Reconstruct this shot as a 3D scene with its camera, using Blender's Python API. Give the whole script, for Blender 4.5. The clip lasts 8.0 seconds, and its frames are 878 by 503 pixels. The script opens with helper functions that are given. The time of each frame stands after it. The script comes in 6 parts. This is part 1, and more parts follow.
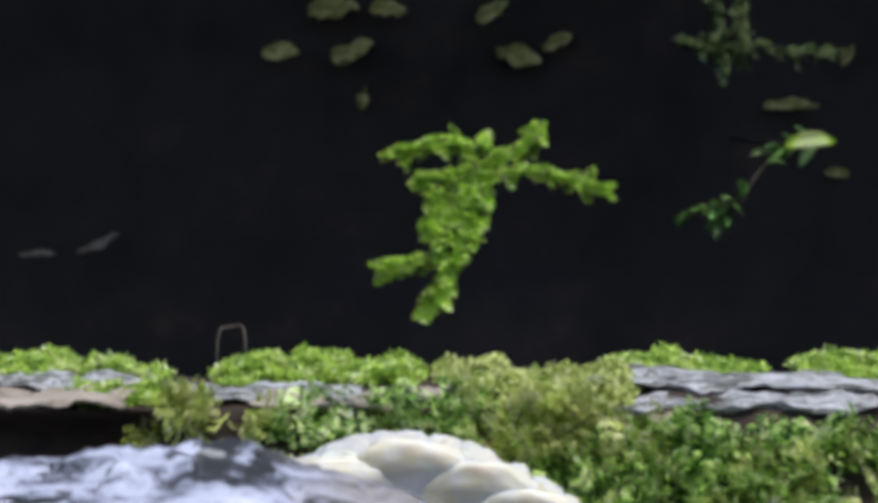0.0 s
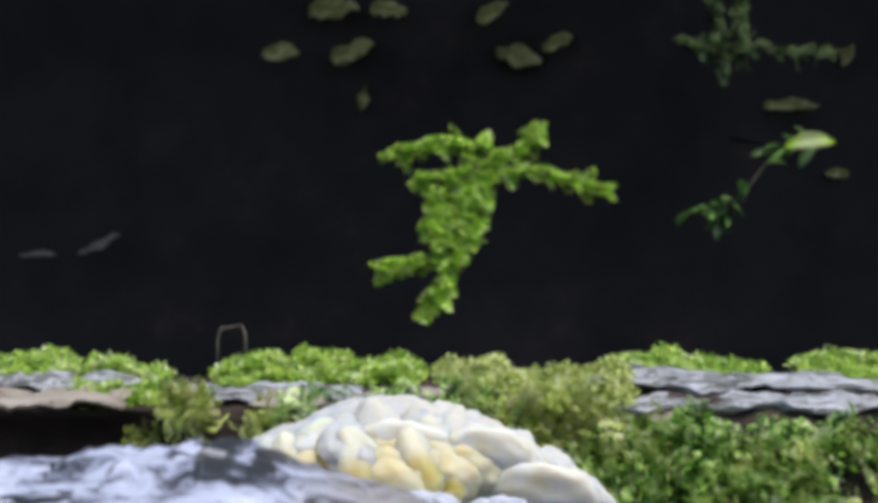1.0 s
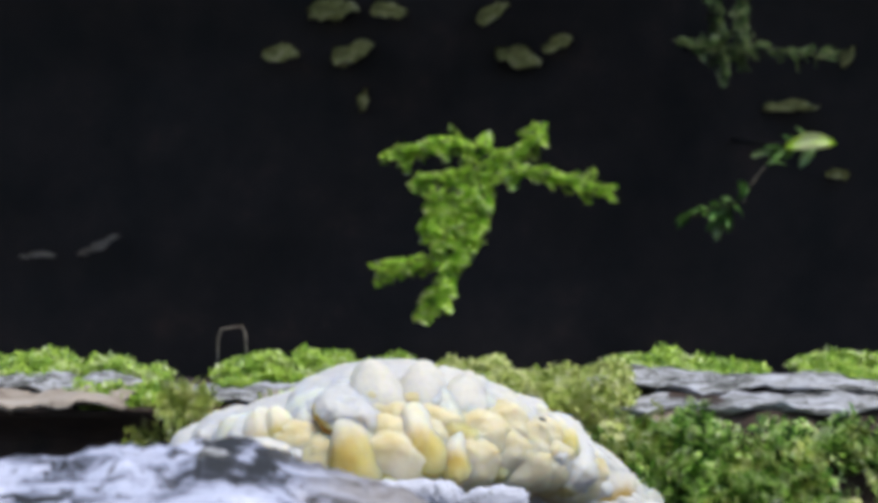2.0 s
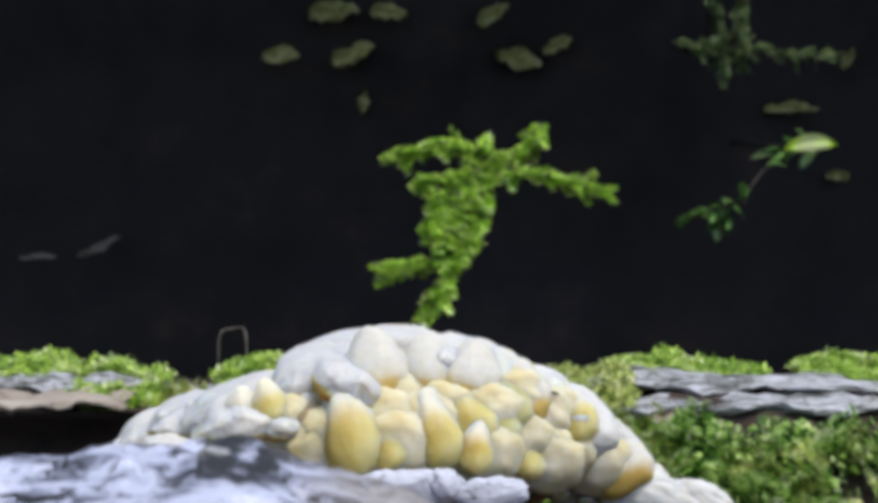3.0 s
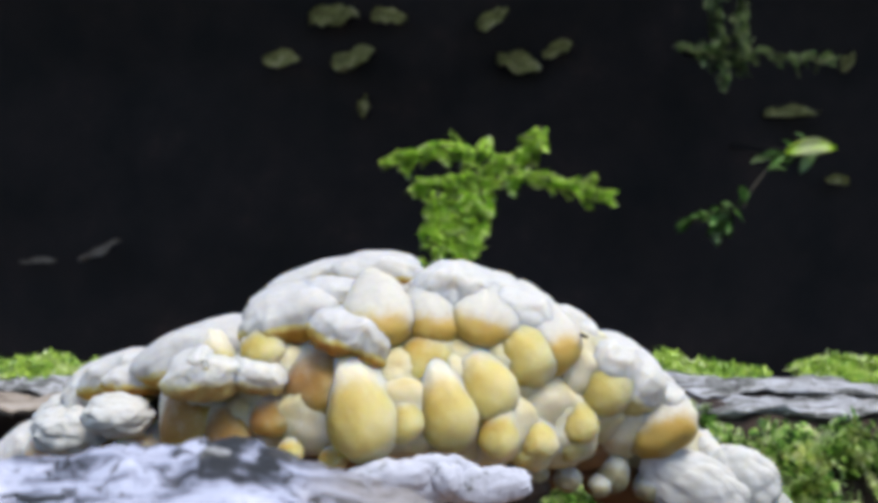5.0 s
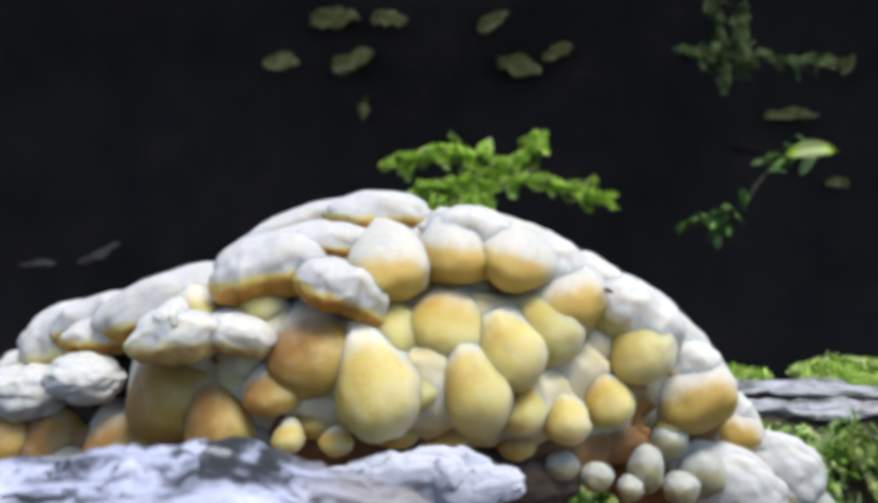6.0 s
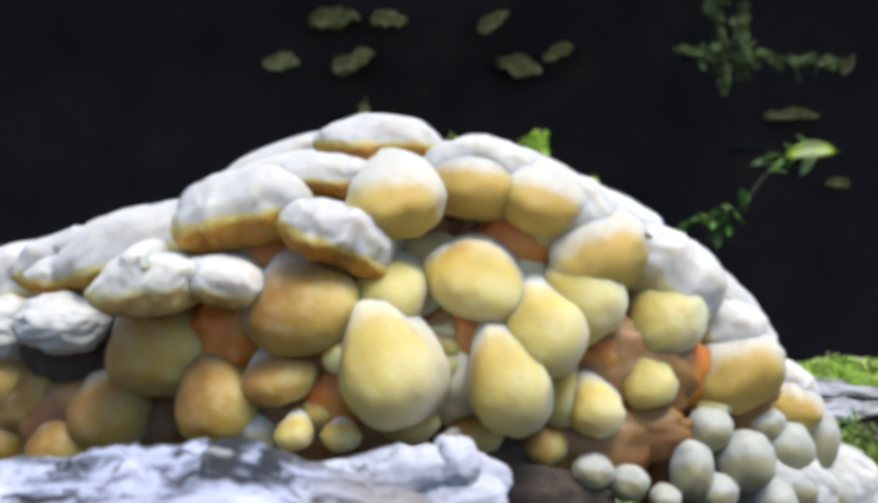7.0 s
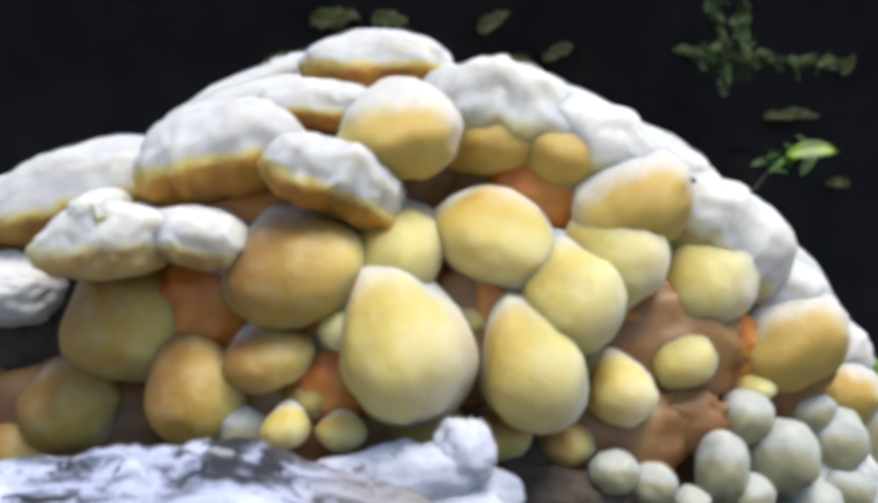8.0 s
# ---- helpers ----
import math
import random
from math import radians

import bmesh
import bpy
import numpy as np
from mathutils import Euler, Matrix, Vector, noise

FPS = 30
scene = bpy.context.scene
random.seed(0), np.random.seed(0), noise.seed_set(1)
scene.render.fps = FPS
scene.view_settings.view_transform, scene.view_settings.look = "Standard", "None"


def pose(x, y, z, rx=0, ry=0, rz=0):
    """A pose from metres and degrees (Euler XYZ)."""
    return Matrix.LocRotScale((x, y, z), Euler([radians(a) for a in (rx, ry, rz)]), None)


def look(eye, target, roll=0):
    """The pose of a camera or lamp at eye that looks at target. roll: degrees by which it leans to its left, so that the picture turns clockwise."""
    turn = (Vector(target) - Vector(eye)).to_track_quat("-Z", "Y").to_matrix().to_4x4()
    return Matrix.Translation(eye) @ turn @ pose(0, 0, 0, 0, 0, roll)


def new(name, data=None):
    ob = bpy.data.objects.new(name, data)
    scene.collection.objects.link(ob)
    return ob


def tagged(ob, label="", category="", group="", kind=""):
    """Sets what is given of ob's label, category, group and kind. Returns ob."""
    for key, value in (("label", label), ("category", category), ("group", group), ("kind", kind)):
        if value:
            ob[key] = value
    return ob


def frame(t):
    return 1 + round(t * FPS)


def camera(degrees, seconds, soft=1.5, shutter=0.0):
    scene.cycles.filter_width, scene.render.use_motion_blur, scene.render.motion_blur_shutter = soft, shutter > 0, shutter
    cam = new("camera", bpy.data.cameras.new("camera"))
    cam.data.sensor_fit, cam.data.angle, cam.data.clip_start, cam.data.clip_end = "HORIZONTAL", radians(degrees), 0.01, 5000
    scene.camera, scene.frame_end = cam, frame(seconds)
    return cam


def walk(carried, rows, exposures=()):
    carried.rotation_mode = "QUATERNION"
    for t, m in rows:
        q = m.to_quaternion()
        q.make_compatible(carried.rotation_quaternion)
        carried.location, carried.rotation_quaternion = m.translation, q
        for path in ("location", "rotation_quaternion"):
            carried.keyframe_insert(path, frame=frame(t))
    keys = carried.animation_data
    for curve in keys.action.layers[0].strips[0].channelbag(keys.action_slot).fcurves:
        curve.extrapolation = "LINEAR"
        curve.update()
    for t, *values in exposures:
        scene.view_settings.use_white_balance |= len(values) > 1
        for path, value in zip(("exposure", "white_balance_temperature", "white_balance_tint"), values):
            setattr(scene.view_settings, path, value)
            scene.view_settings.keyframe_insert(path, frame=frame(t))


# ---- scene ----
cam = camera(28, 8.0, soft=4.7)
walk(cam, [
    (0.0, pose(0.0, 0, 0.1700, 86.00)),
    (1.5, pose(-0.0004, 0, 0.1695, 86.04)),
    (3.0, pose(-0.0009, 0, 0.1685, 86.13)),
    (4.5, pose(-0.0012, 0, 0.1680, 86.21)),
    (6.0, pose(-0.0014, 0, 0.1670, 86.37)),
    (8.0, pose(-0.0019, 0, 0.1670, 86.38)),
], exposures=[(0.0, 0.38), (4.5, 0.42), (6.0, 0.54), (8.0, 0.60)])
cam.data.dof.use_dof = True
cam.data.dof.focus_distance = 0.76
cam.data.dof.aperture_fstop = 28.0
GROUND = -0.06
BACK = 1.8  # the bank and its plants, their size and distance over the sketches below

# ---- light: soft sun high over the clearing, open sky ----
world = bpy.data.worlds.new("sky")
scene.world = world
world.use_nodes = True
wn = world.node_tree.nodes
sky = wn.new("ShaderNodeTexSky")
sky.sky_type = "NISHITA"
sky.sun_disc = False
sky.sun_elevation, sky.sun_rotation = radians(65), radians(148)
world.node_tree.links.new(sky.outputs[0], wn["Background"].inputs[0])
wn["Background"].inputs[1].default_value = 0.15
sun = new("sun", bpy.data.lights.new("sun", "SUN"))
sun.data.energy, sun.data.angle, sun.data.color = 3.1, radians(24), (1.0, 0.96, 0.9)
sun.matrix_world = look((0.80, -0.70, 3.2), (0, 0.6, 0))


# ---- materials ----
class Mat:
    """A node material under construction."""

    def __init__(self, name, rough=0.8, bump=0.0, bump_scale=200.0, coat=0.0):
        self.m = bpy.data.materials.new(name)
        self.m.use_nodes = True
        self.t = self.m.node_tree
        self.b = self.t.nodes["Principled BSDF"]
        self.b.inputs["Roughness"].default_value = rough
        self.b.inputs["Coat Weight"].default_value = coat
        self.co = self.t.nodes.new("ShaderNodeTexCoord")
        if bump:
            n = self.noise(bump_scale, 6, 0.65)
            k = self.t.nodes.new("ShaderNodeBump")
            k.inputs["Strength"].default_value = bump
            k.inputs["Distance"].default_value = 0.002
            self.link(n, k.inputs["Height"])
            self.link(k.outputs[0], self.b.inputs["Normal"])

    def link(self, a, b):
        self.t.links.new(a, b)

    def noise(self, scale, detail=4, rough=0.6, space="Object", stretch=None, warp=0.0):
        n = self.t.nodes.new("ShaderNodeTexNoise")
        n.inputs["Scale"].default_value = scale
        n.inputs["Detail"].default_value = detail
        n.inputs["Roughness"].default_value = rough
        n.inputs["Distortion"].default_value = warp
        src = self.co.outputs[space]
        if stretch:
            mp = self.t.nodes.new("ShaderNodeMapping")
            mp.inputs["Scale"].default_value = stretch
            self.link(src, mp.inputs["Vector"])
            src = mp.outputs[0]
        self.link(src, n.inputs["Vector"])
        return n.outputs["Fac"]

    def ramp(self, src, stops):
        r = self.t.nodes.new("ShaderNodeValToRGB")
        e = r.color_ramp.elements
        while len(e) < len(stops):
            e.new(0.5)
        for k, (p, c) in zip(e, stops):
            k.position = p
            k.color = (*c, 1) if len(c) == 3 else c
        self.link(src, r.inputs[0])
        return r.outputs["Color"]

    def mix(self, fac, a, b, mode="MIX"):
        x = self.t.nodes.new("ShaderNodeMix")
        x.data_type, x.blend_type = "RGBA", mode
        for sock, v in ((x.inputs[0], fac), (x.inputs[6], a), (x.inputs[7], b)):
            if isinstance(v, (int, float)):
                sock.default_value = v
            elif isinstance(v, tuple):
                sock.default_value = (*v, 1)
            else:
                self.link(v, sock)
        return x.outputs[2]

    def math(self, op, a, b=0.0, c=0.0):
        x = self.t.nodes.new("ShaderNodeMath")
        x.operation = op
        for sock, v in zip(x.inputs, (a, b, c)):
            if isinstance(v, (int, float)):
                sock.default_value = v
            else:
                self.link(v, sock)
        return x.outputs[0]

    def axes(self, space="Generated"):
        s = self.t.nodes.new("ShaderNodeSeparateXYZ")
        self.link(self.co.outputs[space], s.inputs[0])
        return s.outputs

    def step(self, v, lo, hi):
        x = self.t.nodes.new("ShaderNodeMapRange")
        x.interpolation_type = "SMOOTHSTEP"
        x.inputs["From Min"].default_value, x.inputs["From Max"].default_value = lo, hi
        self.link(v, x.inputs["Value"])
        return x.outputs["Result"]

    def mark(self, cx, cz, long, high, tilt, rag):
        """An elongated mark with a ragged edge on the x-z face of a thing: 1 inside, 0 outside."""
        x, y, z = self.axes("Object")[:3]
        dx, dz = self.math("SUBTRACT", x, cx), self.math("SUBTRACT", z, cz)
        c, s = math.cos(radians(tilt)), math.sin(radians(tilt))
        u = self.math("ADD", self.math("MULTIPLY", dx, c / long), self.math("MULTIPLY", dz, s / long))
        w = self.math("ADD", self.math("MULTIPLY", dx, -s / high), self.math("MULTIPLY", dz, c / high))
        r = self.math("SQRT", self.math("ADD", self.math("MULTIPLY", u, u), self.math("MULTIPLY", w, w)))
        r = self.math("ADD", r, self.math("MULTIPLY_ADD", self.noise(420, 4, 0.7), 2 * rag, -rag))
        return self.step(r, 1.1, 0.75)

    def color(self, c):
        self.link(c, self.b.inputs["Base Color"])
        return self.m

    def soft(self, weight, radius, scale):
        self.b.inputs["Subsurface Weight"].default_value = weight
        self.b.inputs["Subsurface Radius"].default_value = radius
        self.b.inputs["Subsurface Scale"].default_value = scale


def shelf_colors(name, white, edge, under, line):
    """Shelf skin: powdery white above, a ragged line, then yellow and amber on the pore side beneath."""
    k = Mat(name, rough=0.65, bump=0.14, bump_scale=190)
    x, y, z = k.axes()[:3]
    info = k.t.nodes.new("ShaderNodeObjectInfo")
    v = k.math("ADD", z, k.math("MULTIPLY_ADD", k.noise(70, 5, 0.7), 0.34, -0.17))
    v = k.math("ADD", v, k.math("MULTIPLY_ADD", k.noise(330, 4, 0.7), 0.10, -0.05))
    v = k.math("ADD", v, k.math("MULTIPLY_ADD", info.outputs["Random"], 0.10, -0.05))
    grain = k.noise(260, 5, 0.7)
    pale = k.mix(k.step(grain, 0.42, 0.7), white, tuple(c * 0.88 for c in white))
    pale = k.mix(k.math("MULTIPLY", k.step(k.noise(48, 3, 0.6), 0.56, 0.70), 0.16), pale, edge)
    amber = k.mix(k.step(k.noise(40, 4, 0.6), 0.40, 0.64), under, tuple(c * f for c, f in zip(under, (0.72, 0.50, 0.35))))
    skin = k.mix(k.step(v, line + 0.08, line - 0.02), pale, edge)
    skin = k.mix(k.step(v, line, line - 0.12), skin, amber)
    k.soft(1.0, (1.0, 0.82, 0.55), 0.014)
    return k.color(skin)


def cap_colors(name, white, face, deep):
    """Rounded lobe with a white bloom round a yellow pore face."""
    k = Mat(name, rough=0.58, bump=0.4, bump_scale=230)
    x, y, z = k.axes()[:3]
    off = k.math("MULTIPLY_ADD", k.noise(80, 5, 0.7), 0.34, -0.17)
    dx, dz = k.math("SUBTRACT", x, 0.46), k.math("SUBTRACT", z, 0.34)
    r = k.math("SQRT", k.math("ADD", k.math("MULTIPLY", dx, dx), k.math("MULTIPLY", dz, dz)))
    f = k.step(k.math("ADD", r, k.math("MULTIPLY", off, 0.8)), 0.58, 0.34)
    f = k.math("MULTIPLY", f, k.step(k.math("ADD", z, off), 0.78, 0.58))
    grain = k.noise(260, 5, 0.7)
    pale = k.mix(k.step(grain, 0.42, 0.7), white, tuple(c * 0.9 for c in white))
    info = k.t.nodes.new("ShaderNodeObjectInfo")
    yel = k.mix(info.outputs["Random"], face, deep)
    yel = k.mix(k.step(k.noise(45, 3, 0.5), 0.40, 0.68), yel, deep)
    k.soft(0.8, (1.0, 0.80, 0.40), 0.010)
    return k.color(k.mix(f, pale, yel))


def lobe_colors(name, stops, powder, dust):
    """Hanging lobe: amber at its root, yellow over the swelling, pale towards the growing rim; its back and crown keep a white bloom."""
    k = Mat(name, rough=0.62, bump=0.70, bump_scale=150)
    x, y, z = k.axes()[:3]
    info = k.t.nodes.new("ShaderNodeObjectInfo")
    v = k.math("MULTIPLY_ADD", z, -0.62, 0.60)
    v = k.math("ADD", v, k.math("MULTIPLY_ADD", x, 0.50, -0.10))
    v = k.math("ADD", v, k.math("MULTIPLY_ADD", k.noise(60, 5, 0.65), 0.36, -0.18))
    v = k.math("ADD", v, k.math("MULTIPLY_ADD", info.outputs["Random"], 0.16, -0.08))
    skin = k.ramp(v, stops)
    mottle = k.step(k.noise(90, 6, 0.72), 0.40, 0.80)
    skin = k.mix(k.math("MULTIPLY", mottle, 0.28), skin, powder)
    crown = k.step(k.math("ADD", z, k.math("MULTIPLY_ADD", k.noise(85, 4, 0.6), 0.34, -0.17)), 0.74, 0.98)
    skin = k.mix(k.math("MULTIPLY", crown, dust), skin, powder)
    back = k.math("MULTIPLY", k.step(k.math("ADD", y, k.math("MULTIPLY_ADD", k.noise(90, 4, 0.6), 0.2, -0.1)), 0.28, 0.66), k.step(z, 0.30, 0.70))
    skin = k.mix(k.math("MULTIPLY", back, 0.95), skin, powder)
    k.soft(1.0, (1.0, 0.72, 0.32), 0.020)
    return k.color(skin)


WHITE = (0.440, 0.434, 0.428)
M_SHELF = shelf_colors("shelf_skin", WHITE, (0.45, 0.37, 0.11), (0.38, 0.215, 0.024), 0.42)
M_MANTLE = shelf_colors("mantle_skin", (0.490, 0.480, 0.458), (0.54, 0.50, 0.30), (0.52, 0.44, 0.18), 0.40)
M_CAP = cap_colors("cap_skin", (0.50, 0.48, 0.43), (0.45, 0.345, 0.09), (0.41, 0.27, 0.055))
M_NUB = cap_colors("nub_skin", (0.36, 0.37, 0.34), (0.34, 0.33, 0.23), (0.29, 0.27, 0.16))
M_BULB = lobe_colors("bulb_skin", [(0.02, (0.36, 0.195, 0.030)), (0.18, (0.41, 0.300, 0.060)), (0.40, (0.45, 0.370, 0.105)), (0.60, (0.48, 0.42, 0.175)), (0.82, (0.56, 0.52, 0.38))], (0.56, 0.53, 0.44), 0.3)
# Amber twin of the bulb skin, its colour also darkened for shade.
M_AMBER = lobe_colors("shaded_amber_skin", [(0.06, (0.19, 0.078, 0.013)), (0.28, (0.29, 0.152, 0.022)), (0.56, (0.38, 0.25, 0.040)), (0.72, (0.52, 0.42, 0.13)), (0.86, (0.64, 0.60, 0.46))], (0.60, 0.58, 0.50), 0.3)
k = Mat("pale_flesh", rough=0.6, bump=0.5, bump_scale=200)
k.soft(0.8, (1.0, 0.75, 0.40), 0.010)
M_WEB = k.color(k.ramp(k.noise(40, 4, 0.55), [(0.30, (0.46, 0.36, 0.16)), (0.46, (0.52, 0.45, 0.26)), (0.62, (0.56, 0.51, 0.38)), (0.82, (0.58, 0.56, 0.50))]))
k = Mat("flesh", rough=0.5, bump=0.25, bump_scale=220)
k.soft(0.7, (1.0, 0.6, 0.25), 0.010)
x, y, z = k.axes()[:3]
pale = k.step(k.math("ADD", z, k.math("MULTIPLY", k.noise(50, 4, 0.6), 0.3)), 0.72, 0.98)
M_FLESH = k.color(k.mix(pale, k.ramp(k.noise(60, 5, 0.6), [(0.32, (0.12, 0.042, 0.012)), (0.44, (0.16, 0.065, 0.018)), (0.56, (0.19, 0.09, 0.026)), (0.72, (0.24, 0.14, 0.045))]), (0.22, 0.11, 0.03)))
k = Mat("raw_flesh", rough=0.5, bump=0.25, bump_scale=220)
k.soft(0.8, (1.0, 0.45, 0.12), 0.012)
M_CORE = k.color(k.ramp(k.noise(50, 4, 0.6), [(0.3, (0.38, 0.080, 0.008)), (0.5, (0.46, 0.15, 0.015)), (0.72, (0.46, 0.21, 0.035))]))
k = Mat("crust", rough=0.7, bump=0.18, bump_scale=260)
k.soft(0.2, (1.0, 0.7, 0.4), 0.004)
M_CRUST = k.color(k.ramp(k.noise(110, 6, 0.7), [(0.3, (0.46, 0.44, 0.38)), (0.5, (0.49, 0.485, 0.465)), (0.8, (0.51, 0.505, 0.495))]))
k = Mat("young_skin", rough=0.65, bump=0.2, bump_scale=180)
k.soft(0.9, (1.0, 0.8, 0.5), 0.012)
M_VEIL = k.color(k.ramp(k.noise(38, 5, 0.6), [(0.34, (0.50, 0.44, 0.26)), (0.46, (0.54, 0.51, 0.42)), (0.58, (0.56, 0.55, 0.53)), (0.8, (0.55, 0.53, 0.56))]))
# Near-black brown: stands for shade below the lobes, besides the dark foot.
k = Mat("foot_shade_dark", rough=0.9, bump=0.9, bump_scale=160)
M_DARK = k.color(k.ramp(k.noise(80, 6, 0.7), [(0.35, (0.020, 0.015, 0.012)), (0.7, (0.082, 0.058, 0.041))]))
k = Mat("white_skirt", rough=0.8, bump=0.5, bump_scale=220)
M_SKIRT = k.color(k.ramp(k.noise(90, 6, 0.7), [(0.36, (0.08, 0.085, 0.07)), (0.43, (0.42, 0.43, 0.49)), (0.8, (0.57, 0.58, 0.67))]))

k = Mat("weathered_wood", rough=0.85, bump=0.9, bump_scale=160)
g = k.noise(120, 7, 0.72, stretch=(0.190, 0.680, 0.680), warp=0.9)
c = k.ramp(g, [(0.40, (0.012, 0.014, 0.02)), (0.44, (0.13, 0.14, 0.19)), (0.485, (0.33, 0.35, 0.45)), (0.64, (0.52, 0.54, 0.67))])
c = k.mix(k.step(k.noise(210, 4, 0.7), 0.585, 0.64), c, (0.05, 0.05, 0.055))
c = k.mix(k.step(k.noise(45, 5, 0.7, warp=0.5), 0.63, 0.70), c, (0.05, 0.055, 0.045))
for cx, cz, long, high, tilt, rag in ((-0.0495, 0.1574, 0.0044, 0.0030, -10, 1.4), (-0.0535, 0.1562, 0.0010, 0.0030, 10, 0.8), (-0.0385, 0.1538, 0.0090, 0.0009, -12, 0.8),
                                      (-0.0890, 0.1490, 0.0105, 0.0008, 7, 0.4), (-0.0500, 0.1462, 0.0060, 0.0020, 0, 2.0), (-0.0885, 0.1545, 0.0010, 0.0028, 20, 0.4), (-0.066, 0.1475, 0.0040, 0.0012, 0, 1.0)):
    c = k.mix(k.mark(cx, cz, long, high, tilt, rag), c, (0.012, 0.014, 0.018))
x, y, z = k.axes("Object")[:3]
bare = k.step(k.math("ADD", x, k.math("MULTIPLY_ADD", k.noise(60, 5, 0.7), 0.05, -0.025)), -0.040, -0.012)
grey = k.ramp(k.noise(150, 6, 0.7, stretch=(0.15, 1, 1), warp=0.6), [(0.36, (0.05, 0.045, 0.04)), (0.48, (0.20, 0.18, 0.17)), (0.7, (0.36, 0.34, 0.34))])
c = k.mix(k.math("MULTIPLY", bare, 0.85), c, grey)
M_WOOD = k.color(c)
k = Mat("rotten_log", rough=0.9, bump=1.0, bump_scale=120)
M_LOG = k.color(k.ramp(k.noise(40, 6, 0.7), [(0.3, (0.012, 0.007, 0.005)), (0.6, (0.041, 0.023, 0.015)), (0.8, (0.082, 0.054, 0.034))]))
k = Mat("grey_bark", rough=0.8, bump=1.0, bump_scale=150)
c = k.ramp(k.noise(110, 7, 0.75, stretch=(0.25, 1, 2), warp=0.9), [(0.40, (0.02, 0.02, 0.018)), (0.48, (0.17, 0.17, 0.16)), (0.56, (0.36, 0.36, 0.38)), (0.7, (0.46, 0.47, 0.52))])
M_BARK = k.color(c)
k = Mat("tan_bark", rough=0.8, bump=1.0, bump_scale=150)
M_TAN = k.color(k.ramp(k.noise(55, 6, 0.7, stretch=(0.3, 1, 2), warp=0.8), [(0.3, (0.082, 0.054, 0.034)), (0.5, (0.286, 0.238, 0.190)), (0.75, (0.394, 0.360, 0.326))]))


def leafy(name, stops, trans=0.12, patch=0.0):
    k = Mat(name, rough=0.42)
    geo = k.t.nodes.new("ShaderNodeNewGeometry")
    info = k.t.nodes.new("ShaderNodeObjectInfo")
    v = k.math("FRACT", k.math("ADD", geo.outputs["Random Per Island"], info.outputs["Random"]))
    if patch:
        tuft = k.step(k.noise(patch, 3, 0.6), 0.34, 0.66)
        v = k.math("ADD", k.math("MULTIPLY", v, 0.52), k.math("MULTIPLY", tuft, 0.54))
    c = k.ramp(v, stops)
    c = k.mix(k.step(k.noise(45, 3, 0.6), 0.35, 0.65), c, k.mix(0.22, c, (0.05, 0.08, 0.01)))
    tr = k.t.nodes.new("ShaderNodeBsdfTranslucent")
    k.link(c, tr.inputs["Color"])
    both = k.t.nodes.new("ShaderNodeMixShader")
    both.inputs[0].default_value = trans
    k.link(k.b.outputs[0], both.inputs[1])
    k.link(tr.outputs[0], both.inputs[2])
    k.link(both.outputs[0], k.t.nodes["Material Output"].inputs["Surface"])
    return k.color(c)


M_CUSHION = leafy("cushion_moss", [(0.0, (0.06, 0.14, 0.012)), (0.35, (0.22, 0.38, 0.03)), (0.7, (0.42, 0.56, 0.08)), (1.0, (0.70, 0.74, 0.46))], patch=55)
M_FEATHER = leafy("feather_moss", [(0.0, (0.008, 0.020, 0.004)), (0.26, (0.025, 0.070, 0.010)), (0.45, (0.15, 0.35, 0.04)), (0.60, (0.54, 0.74, 0.18)), (1.0, (0.90, 0.90, 0.64))], 0.32, patch=90)
M_DRYMOSS = leafy("dry_moss", [(0.0, (0.08, 0.10, 0.015)), (0.30, (0.28, 0.37, 0.06)), (0.58, (0.52, 0.57, 0.16)), (1.0, (0.78, 0.75, 0.46))], 0.25, patch=90)
# Brightened beyond leaf green: sunlit brightness is put into the colour.
M_FERN = leafy("fern_sunlit_green", [(0.0, (0.05, 0.13, 0.015)), (0.22, (0.38, 0.66, 0.06)), (0.44, (0.74, 0.94, 0.18)), (1.0, (0.96, 0.98, 0.80))], 0.55, patch=55)
M_TWIGLEAF = leafy("twig_leaf", [(0.0, (0.06, 0.15, 0.03)), (0.6, (0.18, 0.36, 0.08)), (1.0, (0.42, 0.56, 0.28))], 0.25)
# Duller leaf green, with the shade it hangs in mixed into the colour.
M_DIM = leafy("shade_dimmed_leaf", [(0.0, (0.12, 0.22, 0.05)), (0.6, (0.26, 0.36, 0.13)), (1.0, (0.42, 0.46, 0.26))])
k = Mat("dead_leaf", rough=0.6, bump=0.4, bump_scale=200)
M_DEAD = k.color(k.ramp(k.noise(60, 4, 0.6), [(0.34, (0.14, 0.13, 0.04)), (0.50, (0.42, 0.39, 0.12)), (0.66, (0.74, 0.68, 0.36))]))
k = Mat("twig", rough=0.8, bump=0.6, bump_scale=300)
M_TWIG = k.color(k.ramp(k.noise(120, 4, 0.6), [(0.3, (0.015, 0.013, 0.008)), (0.7, (0.05, 0.04, 0.025))]))
# Soil tones far below real earth, so deep shade sits in the colour.
k = Mat("shade_black_soil", rough=0.95, bump=1.0, bump_scale=60)
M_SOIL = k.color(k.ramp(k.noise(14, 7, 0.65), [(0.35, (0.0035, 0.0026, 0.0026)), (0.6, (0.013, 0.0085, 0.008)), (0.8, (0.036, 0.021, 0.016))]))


# ---- mesh helpers ----
def part(name, bm, material, parent=None, label="", smooth=True):
    me = bpy.data.meshes.new(name)
    bm.to_mesh(me)
    bm.free()
    return part_of(name, me, material, parent, label, smooth)


